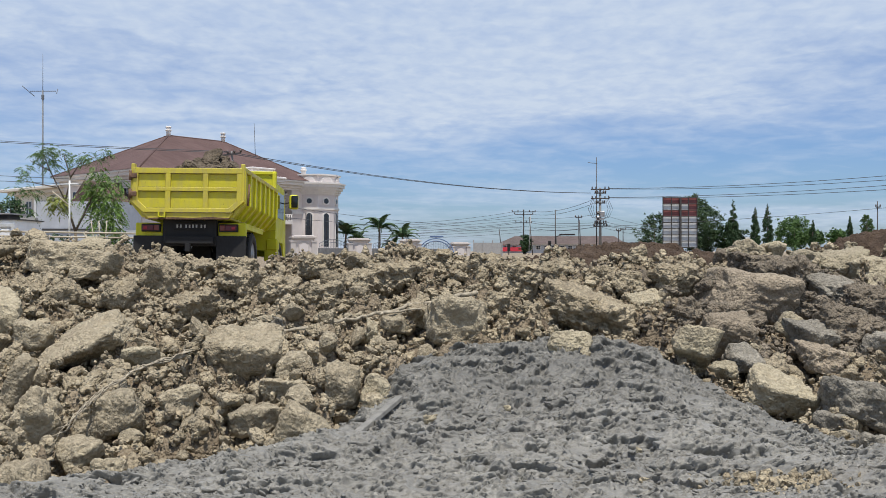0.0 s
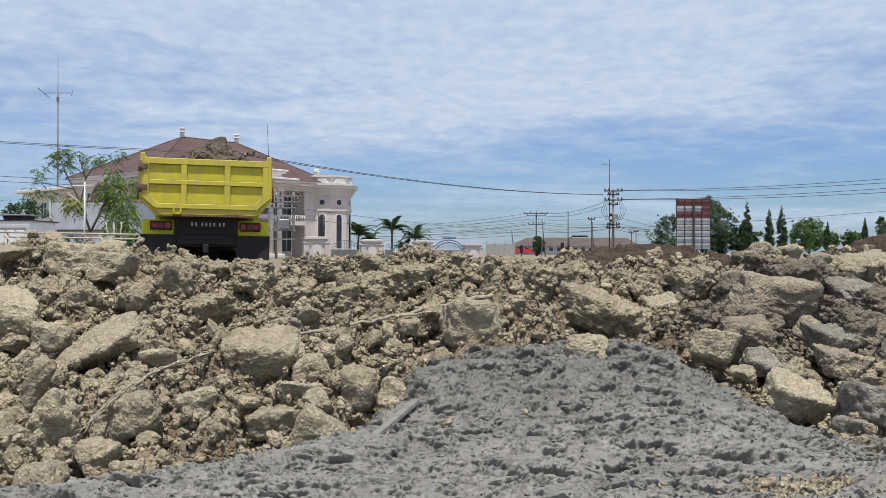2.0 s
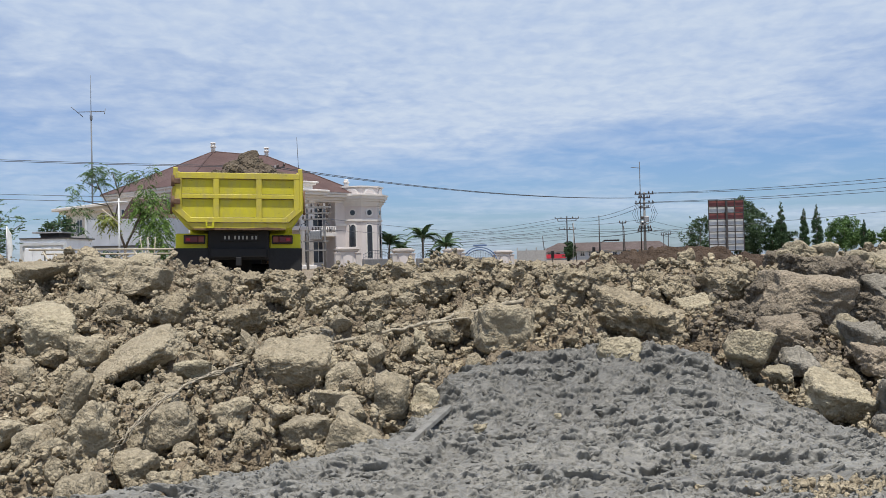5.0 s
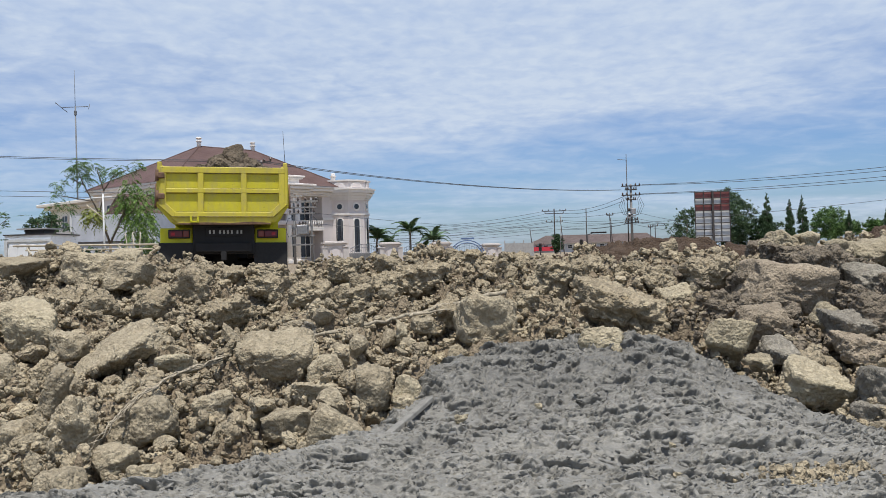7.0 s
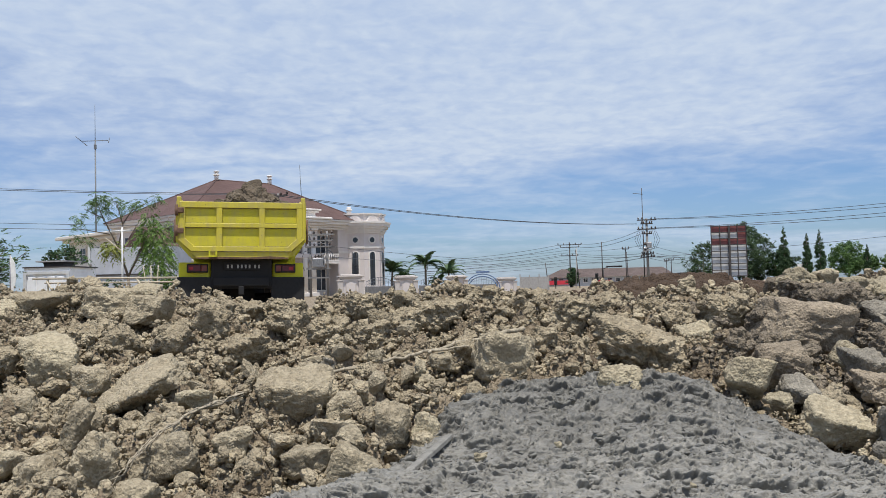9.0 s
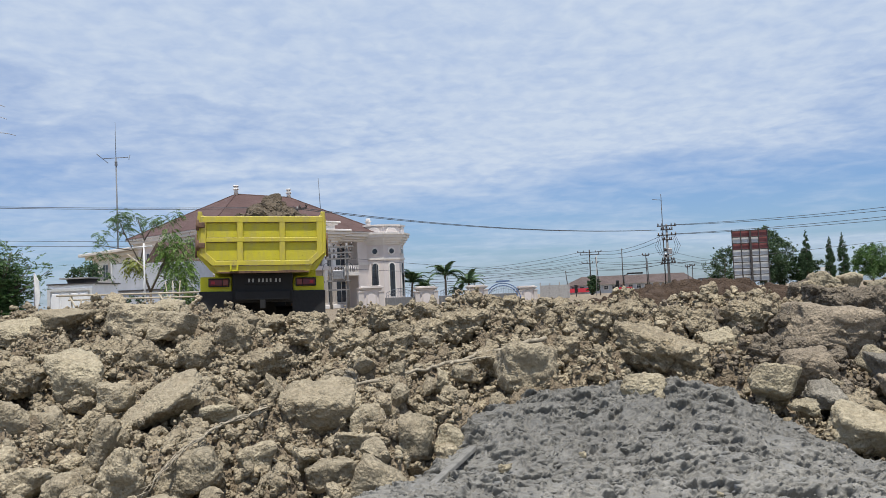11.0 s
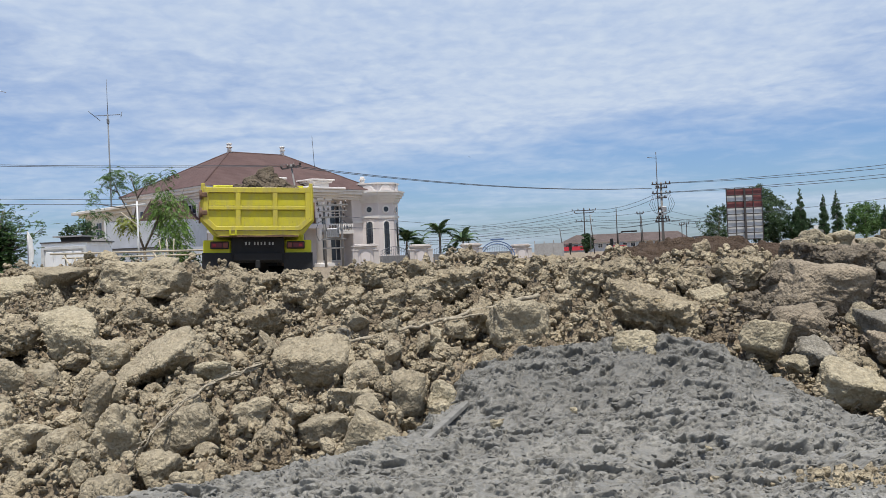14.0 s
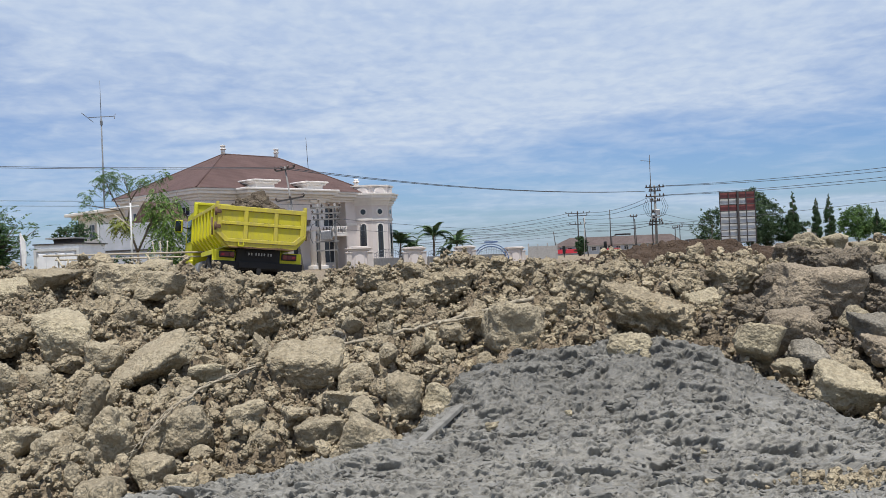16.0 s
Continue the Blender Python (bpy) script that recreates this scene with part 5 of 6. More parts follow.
    tower = part("tower", octagon(r, 0, 6.6), PINK_WALL, h, "eight-sided corner tower")
    for o, z0, z1 in ((0.1, 4.6, 4.82), (0.12, 6.1, 6.3), (0.25, 6.3, 6.55), (0.42, 6.55, 6.8), (0.6, 6.8, 7.1), (0.7, 7.1, 7.25), (0.1, 0.0, 0.5)):
        part("moulding", octagon(r + o, z0, z1), TRIM, tower)
    part("parapet", octagon(r + 0.1, 7.25, 7.95), PINK_WALL, tower)
    part("parapet_cap", octagon(r + 0.25, 7.95, 8.1), TRIM, tower)
    for k in range(8):
        M = T @ pose(0, 0, 0, 0, 0, 45 * k + 90) @ Matrix.Translation((0, -r, 0))
        window_in(tower, M, 0.56, 0.95, 4.25, True, 1)
        ring = put(bmesh.new(), cyl(0.42, 0.42, 0.1, M @ pose(0, 0.02, 5.45, 90, 0, 0), 20))
        eye = part("round_window", ring, TRIM, tower)
        part("pane", cyl(0.26, 0.26, 0.04, M @ pose(0, -0.06, 5.45, 90, 0, 0), 18), WINDOW, eye)
        out = arch_outline(1.3, 7.3, 7.9, 12)
        part("blind_arch", prism(out, 0.12, M @ Matrix.Translation((0, -0.2, 0))), TRIM, tower)
        part("blind_panel", prism(arch_outline(1.02, 7.32, 7.78, 12), 0.03, M @ Matrix.Translation((0, -0.225, 0))), PINK_WALL, tower)
    fin = put(bmesh.new(), cyl(0.24, 0.24, 0.5, Matrix.Translation((17.9, 0.2, 8.0)), 12), cyl(0.33, 0.33, 0.12, Matrix.Translation((17.9, 0.2, 8.45)), 12), cyl(0.22, 0.22, 0.25, Matrix.Translation((17.9, 0.2, 8.55)), 12))
    part("finial", fin, TRIM, h)
    part("whip_antenna", bar((15.0, 4.0, 9.0), (14.8, 4.0, 13.2), 0.035, 0.02, 6), DARK_POLE, h)
    return h


mansion()

# ---- the wall with gate pillars ----
FENCE_IRON = plain("weathered_fence_iron", (0.10, 0.11, 0.13), 0.6)
GATE_TRIM = plain("gate_moulding", (0.53, 0.485, 0.455), 0.8, 0, 0.1, 2.0)


def gate_pillar(x, y, w, top, turn):
    t = thing("gate_pillar", pose(x, y, 0, 0, 0, turn), "pinkish white gate pillar with an arched niche and moulded cap", "gate pillar", "gate pillars")
    half = w / 2
    part("body", span(-half + 0.15, half - 0.15, 0.0, 0.7, 0, top - 0.32), PINK_WALL, t)
    cap = put(bmesh.new(), span(-half + 0.05, half - 0.05, -0.12, 0.82, top - 0.32, top - 0.2, 0.02), span(-half - 0.06, half + 0.06, -0.2, 0.9, top - 0.2, top - 0.1, 0.02), span(-half + 0.12, half - 0.12, -0.05, 0.75, top - 0.1, top, 0.03))
    part("cap", cap, GATE_TRIM, t)
    for s in (-1, 1):
        part("post", put(bmesh.new(), span(s * (half - 0.12) - 0.2, s * (half - 0.12) + 0.2, -0.1, 0.55, 0, top - 0.5, 0.02), span(s * (half - 0.12) - 0.25, s * (half - 0.12) + 0.25, -0.14, 0.6, top - 0.5, top - 0.4, 0.02)), GATE_TRIM, t)
    part("niche_arch", prism(arch_outline(w * 0.46, 0, top - 0.42, 10), 0.08, Matrix.Translation((0, -0.06, 0))), GATE_TRIM, t)
    part("niche", prism(arch_outline(w * 0.34, 0, top - 0.58, 10), 0.03, Matrix.Translation((0, -0.085, 0))), PINK_WALL, t)
    return t


GATES = ((-10.45, 68.0, 1.8, 1.70), (-6.9, 75.0, 1.8, 1.60), (-3.0, 84.0, 1.85, 1.62), (1.75, 92.0, 1.9, 1.42))
for gx, gy, gw, gt in GATES:
    gate_pillar(gx, gy, gw, gt, 18)


def iron_fence(a, b, top):
    """Scrolled ironwork between two pillars."""
    t = thing("iron_fence", pose(0, 0, 0), "black scrolled iron fence between the pillars", "fence", "iron fences")
    a, b = Vector((*a, 0)), Vector((*b, 0))
    n = 16
    for k in range(n + 1):
        p = a.lerp(b, k / n)
        z = top + 0.35 * math.sin(math.pi * k / n)
        part("bar", bar(p, p + Vector((0, 0, z)), 0.012, None, 5), FENCE_IRON, t)
    rail = bmesh.new()
    for k in range(n):
        p, q = a.lerp(b, k / n), a.lerp(b, (k + 1) / n)
        z0, z1 = (top + 0.35 * math.sin(math.pi * j / n) for j in (k, k + 1))
        put(rail, bar(p + Vector((0, 0, z0)), q + Vector((0, 0, z1)), 0.022, None, 5), bar(p + Vector((0, 0, z0 - 0.25)), q + Vector((0, 0, z1 - 0.25)), 0.014, None, 5))
    part("rail", rail, FENCE_IRON, t)
    mid, run = (a + b) / 2, b - a
    part("plinth", box(run.length, 0.25, 0.75, Matrix.Translation((mid.x, mid.y, 0.375)) @ pose(0, 0, 0, 0, 0, math.degrees(math.atan2(run.y, run.x))), 0.02), WEATHERED, t, "low grey rendered plinth")


for (ax, ay, aw, _), (bx, by, bw, _) in zip(GATES, GATES[1:]):
    iron_fence((ax + 1.1, ay + 0.4), (bx - 1.1, by + 0.1), 1.1)

arch = thing("gate_arch", pose(0, 88, 0), "blue-grey iron arch over the gateway", "gate")
BLUE_IRON = plain("blue_grey_iron", (0.10, 0.16, 0.30), 0.5)
for r in (1.7, 1.45):
    pts = [Vector((-0.7 + r * math.cos(math.pi * k / 14), 0, 0.2 + r * 0.9 * math.sin(math.pi * k / 14))) for k in range(15)]
    bm = bmesh.new()
    for p, q in zip(pts, pts[1:]):
        put(bm, bar(p, q, 0.05, None, 6))
    part("arch_rib", bm, BLUE_IRON, arch)
part("arch_sign", span(-1.3, 0.0, -0.05, 0.05, 1.85, 2.0), BLUE_IRON, arch)

for px, py, ph, sd, sz in ((-10.1, 93.0, 2.3, 1, 1.05), (-6.5, 92.0, 2.9, 2, 1.1), (-4.2, 95.0, 2.0, 3, 1.0), (-9.0, 96.0, 1.5, 4, 0.85), (-5.3, 97, 1.0, 5, 0.85)):
    palm(px, py, ph, sd, sz)

# ---- far street: long building, walls ----


def long_building():
    t = thing("row_of_shops", pose(0, 250, 0), "long white two-storey row with a faded red roof", "building")
    x0, x1 = 15.0, 50.5
    part("wall", span(x0 + 0.8, x1 - 0.8, 0.8, 9, 0, 2.6), GREY_WALL, t)
    bm = bmesh.new()
    z0, z1 = 2.45, 4.75
    c = [bm.verts.new(p) for p in ((x0, 0, z0), (x1, 0, z0), (x1, 10, z0), (x0, 10, z0), (x0 + 5, 5, z1), (x1 - 2.5, 5, z1))]
    for f in ((0, 1, 5, 4), (1, 2, 5), (2, 3, 4, 5), (3, 0, 4), (3, 2, 1, 0)):
        bm.faces.new([c[i] for i in f])
    part("roof", bm, ROOF_FAR, t)
    part("fascia", span(x0 + 0.2, x1 - 0.2, 0.25, 0.5, 2.3, 2.46), TRIM, t)
    for k in range(15):
        window_in(t, Matrix.Translation((x0 + 2.4 + k * 2.2, 0.78, 0)), 1.1, 1.0, 2.0, False, 1)
    part("shop_band", span(x0 - 0.5, x0 + 6.5, -0.6, -0.4, 0.5, 1.6), SHOP_RED, t, "red shop fascia")
    part("shop_band", span(x0 + 14.5, x0 + 18, -0.6, -0.4, 0.4, 1.45), SHOP_RED, t, "red shop fascia")
    part("gable_sheet", prism([(x0 - 1.5, 0.3), (x0 + 0.1, 0.3), (x0 + 0.1, 2.4)], 0.2, Matrix.Translation((0, -0.5, 0))), SHOP_RED, t)


long_building()
low_house = thing("low_house", pose(62, 255, 0), "low pale house with a grey roof", "building")
part("wall", span(-8, 4, 0, 6, 0, 2.6), WHITE_WALL, low_house)
part("roof", span(-9, 5, -0.5, 6.5, 2.6, 3.0), ROOF_FAR, low_house)
frames = thing("wall_panel", pose(5.0, 96, 0), "unfinished cream wall panel with posts", "wall")
part("sheet", span(-1.8, 1.2, 0, 0.12, 0, 1.4), CONCRETE, frames)
for k in range(4):
    part("post", span(-1.85 + k * 1.0, -1.75 + k * 1.0, -0.08, 0.0, 0, 1.7 - 0.1 * (k % 2)), CONCRETE, frames)
red_house = thing("red_roofed_shed", pose(66, 132, 0), "low shed with a dull red roof", "shed")
part("wall", span(-4, 8, 0.5, 5, 0, 2.6), WHITE_WALL, red_house)
part("roof", prism([(-5, 2.3), (9, 2.3), (7, 3.2), (-3, 3.1)], 6, Matrix()), plain("dull_red_roof", (0.20, 0.075, 0.07), 0.6), red_house)
sign = thing("white_sign", pose(40.5, 120, 0), "small blank white sign board", "sign")
part("board", span(-0.55, 0.9, 0, 0.08, 1.0, 2.4), WHITE, sign)
part("post", span(0.1, 0.2, 0.08, 0.18, 0, 1.1), STEEL, sign)

# ---- billboard seen from behind ----


def billboard():
    t = thing("billboard", pose(26.05, 100, 0), "tall billboard of red and white sheets on a dark frame", "billboard")
    w, z0, z1 = 3.75, 0.95, 6.4
    cols, rows = 4, 8
    for i in range(cols):
        for j in range(rows):
            x0, x1 = -w / 2 + w / cols * i, -w / 2 + w / cols * (i + 1)
            a, b = z0 + (z1 - z0) / rows * j, z0 + (z1 - z0) / rows * (j + 1)
            red = j == 5 or j == 7 or (j == 6 and i == 3)
            part("sheet", span(x0 + 0.01, x1 - 0.01, 0.05, 0.09, a + 0.01, b - 0.01), RED_SHEET if red else WHITE_SHEET, t)
    for i in range(cols + 1):
        x = -w / 2 + w / cols * i
        part("upright", span(x - 0.04, x + 0.04, -0.06, 0.03, z0 - 0.1, z1 + 0.1), DARK_POLE, t)
    for j in range(rows + 1):
        z = z0 + (z1 - z0) / rows * j
        part("crossbar", span(-w / 2, w / 2, -0.1, -0.03, z - 0.05, z + 0.05), DARK_POLE, t)
    part("post", span(-0.1, 0.1, -0.3, -0.12, -0.2, z1), DARK_POLE, t, "dark steel post")
    part("post", span(-1.7, -1.55, -0.3, -0.12, -0.2, z0), STEEL, t)
    part("post", span(1.55, 1.7, -0.3, -0.12, -0.2, z0), STEEL, t)


billboard()

# ---- trees of the far side ----
tree(34.0, 124, 5.8, 1.0, 7.5, 11, 24000, 0.12, LEAF_FAR, "broad green roadside tree behind the billboard", group="roadside trees")
tree(29.2, 126, 4.4, 0.6, 5.6, 12, 8000, 0.12, LEAF_FAR, "low bushy green roadside tree", group="roadside trees")
tree(36.8, 127, 4.6, 0.8, 6.8, 13, 12000, 0.12, LEAF_FAR, "bushy green roadside tree with bare lower limbs", group="roadside trees")
tree(47.2, 122, 5.0, 1.2, 4.6, 14, 10000, 0.13, LEAF_MID, "wide light green shrubby tree", group="roadside trees")
tree(52.0, 128, 3.4, 1.6, 3.2, 15, 3600, 0.2, LEAF, "low green tree behind the mound", group="roadside trees")
tree(55.5, 128, 3.0, 1.6, 3.2, 16, 3000, 0.2, LEAF_MID, "low light green tree behind the mound", group="roadside trees")
tree(61.5, 132, 1.8, 3.0, 5.6, 17, 1500, 0.16, LEAF, "small round-headed green tree", group="roadside trees")
tree(13.5, 150, 2.0, 0.4, 3.0, 18, 2600, 0.2, LEAF_DARK, "dark green bush at the street", "bush", "roadside trees")
tree(39.2, 124, 3.6, 0.6, 4.2, 19, 5000, 0.2, LEAF_DARK, "dark low tree between the columnar trees", group="roadside trees")
for x, w, h, sd in ((38.3, 1.6, 7.4, 1), (41.2, 1.5, 6.4, 2), (42.85, 1.55, 6.85, 3), (48.8, 1.0, 4.7, 4), (53.7, 1.0, 5.2, 5)):
    column_tree(x, 120, w, h, sd)

# ---- poles and cables ----


INSULATOR = mesh_of("insulator", put(bmesh.new(), cyl(0.07, 0.05, 0.28, None, 8), cyl(0.11, 0.11, 0.06, Matrix.Translation((0, 0, 0.1)), 8)), CERAMIC)


def insulators(arm, xs, z, y=0.0):
    for x in xs:
        part_of("insulator", INSULATOR, arm, Matrix.Translation((x, y, z)))


def big_pole():
    t = thing("utility_pole", pose(19.0, 110, 0), "concrete utility pole with crossarms, insulators and a transformer", "utility pole", "utility poles")
    part("shaft", cyl(0.18, 0.12, 8.3, Matrix.Translation((0, 0, -0.1)), 12), WEATHERED, t)
    for z, w in ((8.0, 2.2), (7.55, 1.4), (6.9, 2.2), (6.35, 1.2), (5.0, 0.9), (3.9, 1.5), (3.55, 1.7)):
        arm = part("crossarm", put(bmesh.new(), span(-w / 2, w / 2, -0.2, -0.1, z - 0.06, z + 0.06), span(-w / 2, w / 2, 0.1, 0.2, z - 0.06, z + 0.06)), DARK_POLE, t)
        insulators(arm, (-w / 2 + 0.1, -w / 4, w / 4, w / 2 - 0.1), z + 0.05, -0.15)
    part("fuse_rack", put(bmesh.new(), span(-0.6, 0.4, -0.5, -0.3, 4.3, 4.5), span(-0.1, 0.45, -0.55, -0.25, 4.6, 5.3, 0.04), span(-0.5, -0.15, -0.5, -0.25, 4.1, 4.7, 0.04)), STEEL, t)
    for s in (-1, 1):
        for k in (0, 1, 2):
            pts = [Vector((s * (0.95 - 0.15 * k), -0.2, 6.8)), Vector((s * (1.5 - 0.3 * k), -0.2, 5.6)), Vector((s * (1.0 - 0.2 * k), -0.2, 4.6)), Vector((s * 0.3, -0.2, 4.4))]
            bm = bmesh.new()
            for a, b in zip(pts, pts[1:]):
                put(bm, bar(a, b, 0.022, None, 5))
            part("jumper_wire", bm, CABLE, t)


def street_pole(x, y, h, arms, label, lean=0.0, material=None, r=0.13):
    t = thing("utility_pole", pose(x, y, 0, 0, lean, 0), label, "utility pole", "utility poles")
    part("shaft", cyl(r * 0.75, r * 0.55, h + 0.2, Matrix.Translation((0, 0, -0.2)), 10), material or CONCRETE, t)
    for z, w, n in arms:
        arm = part("crossarm", span(-w / 2, w / 2, -0.18, -0.06, z - 0.06, z + 0.06), DARK_POLE, t)
        insulators(arm, [-w / 2 + w * k / (n - 1) for k in range(n)], z + 0.04, -0.12)
    return t


big_pole()
street_pole(13.25, 150, 7.4, ((7.0, 3.8, 5), (6.6, 3.0, 3), (5.2, 2.6, 4)), "dark wooden pole with wide crossarms", 0, DARK_POLE, 0.17)
street_pole(11.6, 118, 5.0, (), "thin dark leaning pole", -5, DARK_POLE, 0.09)
street_pole(7.6, 118, 3.4, (), "short thin dark leaning pole", -6, DARK_POLE, 0.09)
street_pole(14.55, 118, 5.9, (), "thin dark street pole", 0, DARK_POLE, 0.10)
street_pole(11.1, 118, 5.2, (), "pale slightly leaning pole", 2.5, CONCRETE, 0.07)
street_pole(17.8, 119, 5.2, ((4.9, 0.8, 2),), "slim dark street pole with a short arm", -1, DARK_POLE, 0.09)
street_pole(18.15, 120, 4.6, (), "slim dark street pole", -2, DARK_POLE, 0.09)
street_pole(27.0, 140, 4.0, ((3.7, 0.7, 2),), "short dark pole with a small arm", 0, DARK_POLE, 0.1)
street_pole(27.7, 140, 4.1, ((3.8, 0.7, 2),), "short dark pole with a small arm", 0, DARK_POLE, 0.1)
street_pole(50.2, 105, 6.3, ((5.6, 0.5, 2),), "slim dark lamp pole by the mound", 0, DARK_POLE, 0.1)
street_pole(-15.2, 70, 8.3, ((8.05, 1.5, 4), (5.7, 2.2, 3)), "leaning concrete pole with two crossarms before the mansion", -8, WEATHERED, 0.11)


def substation():
    t = thing("pole_transformer", pose(-14.2, 75, 0), "two concrete poles carrying a grey transformer and switchgear", "transformer")
    for x in (-0.7, 0.75):
        part("shaft", cyl(0.11, 0.09, 5.6, Matrix.Translation((x, 0, -0.1)), 10), WEATHERED, t)
    for z, w in ((5.2, 2.6), (4.7, 2.4), (4.2, 2.2), (2.35, 2.0), (1.6, 1.8)):
        arm = part("crossarm", put(bmesh.new(), span(-w / 2, w / 2, -0.24, -0.13, z - 0.06, z + 0.06), span(-w / 2, w / 2, 0.13, 0.24, z - 0.06, z + 0.06)), WEATHERED, t)
        if z > 4:
            insulators(arm, (-w / 2 + 0.1, -0.3, 0.3, w / 2 - 0.1), z + 0.05, -0.18)
    tank = part("transformer", span(-0.45, 0.45, -0.4, 0.35, 2.45, 3.25, 0.06), STEEL, t, "grey finned transformer tank")
    for k in range(6):
        part("fin", span(-0.42 + k * 0.16, -0.38 + k * 0.16, -0.5, -0.39, 2.55, 3.1), STEEL, tank)
    insulators(tank, (-0.25, 0.0, 0.25), 3.25)
    for s in (-1, 1):
        bm = bmesh.new()
        pts = [Vector((s * 0.9 + 0.45 * math.cos(a), -0.3, 3.0 + 0.9 * math.sin(a))) for a in [k * 0.7 for k in range(7)]]
        for a, b in zip(pts, pts[1:]):
            put(bm, bar(a, b, 0.025, None, 5))
        part("jumper_wire", bm, CABLE, t)


substation()
for x in (-10.45, -10.1):
    street_pole(x, 69, 3.4, (), "thin black post before the tower", 0, IRON, 0.07)


def traffic_light(x, y, z):
    t = thing("traffic_light", pose(x, y, 0), "dark traffic light on a slim pole", "traffic light", "traffic lights")
    part("pole", cyl(0.06, 0.06, z, None, 8), DARK_POLE, t)
    b = part("housing", span(-0.19, 0.19, -0.2, 0.2, z - 0.5, z + 0.5, 0.05), BLACK, t)
    for k in range(3):
        part("lens", cyl(0.11, 0.11, 0.05, pose(0, -0.2, z - 0.32 + k * 0.32, 90, 0, 0), 12), RUBBER, b)


traffic_light(8.5, 118, 1.0)
traffic_light(13.8, 118, 1.35)
cctv = thing("street_lamp", pose(14.55, 117, 0), "dark flat lamp head on an arm", "street lamp")
part("head", span(0.4, 2.4, -0.2, 0.2, 2.55, 2.75, 0.05), BLACK, cctv)
part("arm", bar((0, 0, 2.4), (0.8, 0, 2.65), 0.05), DARK_POLE, cctv)
part("pole", cyl(0.06, 0.05, 2.5, None, 8), DARK_POLE, cctv)


def cable(a, b, sag, label="thin black overhead cable", r=0.022):
    """A hanging cable between two points."""
    a, b, r = Vector(a), Vector(b), r * 0.8
    n = 18
    pts = [a.lerp(b, k / n) - Vector((0, 0, sag * 4 * (k / n) * (1 - k / n))) for k in range(n + 1)]
    vs, fs = [], []
    for p in pts:
        for k in range(5):
            an = 6.2832 * k / 5 + 0.3
            vs.append(p + Vector((r * math.cos(an) * 0.5, r * math.cos(an) * 0.8, r * math.sin(an))))
    for i in range(n):
        for k in range(5):
            fs.append((i * 5 + k, i * 5 + (k + 1) % 5, (i + 1) * 5 + (k + 1) % 5, (i + 1) * 5 + k))
    return tagged(mesh_object("cable", vs, fs, CABLE), label, "cable", "overhead cables")


# high line: past the mansion to the big pole and on
for dz, dy in ((0, 0), (0.14, 0.4)):
    cable((-62.0, 66.0 + dy, 10.7 + dz), (-16.8, 70 + dy, 8.1 + dz), 0.35, r=0.03)
    cable((-16.8, 70 + dy, 8.1 + dz), (17.9, 110 + dy, 7.55 + dz * 0.3), 0.75, r=0.036)
    cable((-62.0, 60.0 + dy, 7.1 + dz * 3), (-15.0, 75 + dy, 5.5 + dz * 3), 0.3, r=0.026)
for dz in (0.0, 0.18):
    cable((20.0, 110, 8.05 + dz * 0.3), (52.0, 82, 7.9 + dz * 3), 0.55, r=0.036)
    cable((20.0, 110, 6.95 + dz * 0.3), (52.0, 82, 6.9 + dz * 3), 0.45, r=0.036)
for dz in (0.0, 0.5):
    cable((18.2, 110, 6.8 - dz), (14.6, 150, 7.1 - dz), 0.6, r=0.035)
    cable((11.5, 150, 7.0 - dz), (-12.0, 150, 5.0 - dz * 1.5), 0.5, r=0.035)
cable((12.0, 150, 5.3), (-14.0, 140, 3.5), 0.5, r=0.035)
cable((12.0, 150, 5.1), (-14.0, 140, 2.9), 0.4, r=0.035)
cable((14.4, 150, 5.2), (18.6, 110, 3.7), 0.3, r=0.035)
cable((14.4, 150, 4.4), (18.6, 110, 3.5), 0.5, r=0.035)
cable((19.4, 110, 3.7), (40.0, 150, 4.6), 0.4, r=0.035)
cable((19.4, 110, 3.6), (40.0, 150, 3.6), 0.3, r=0.035)
cable((19.4, 110, 3.5), (52.0, 105, 5.6), 0.2, r=0.03)
for z0, z1, y1 in ((6.1, 4.4, 140), (5.7, 4.1, 150), (4.6, 3.2, 150), (4.2, 2.7, 140), (3.6, 2.3, 130)):
    cable((13.0, 150, z0), (-16.0, y1, z1), 0.35, r=0.03)
for z0, z1 in ((5.0, 6.0), (4.0, 5.6), (3.8, 4.6), (3.5, 4.0)):
    cable((18.9, 110, z0), (13.4, 150, z1), 0.3, r=0.028)
for z0, z1 in ((5.0, 4.4), (4.2, 3.9), (3.4, 3.0)):
    cable((19.2, 110, z0), (33.0, 140, z1), 0.3, r=0.028)
cable((-13.2, 75, 4.2), (13.0, 150, 4.4), 0.5, r=0.024)
cable((-13.2, 75, 3.3), (13.0, 150, 3.9), 0.4, r=0.024)


MAST_GREY = plain("weathered_mast", (0.13, 0.14, 0.155), 0.6)


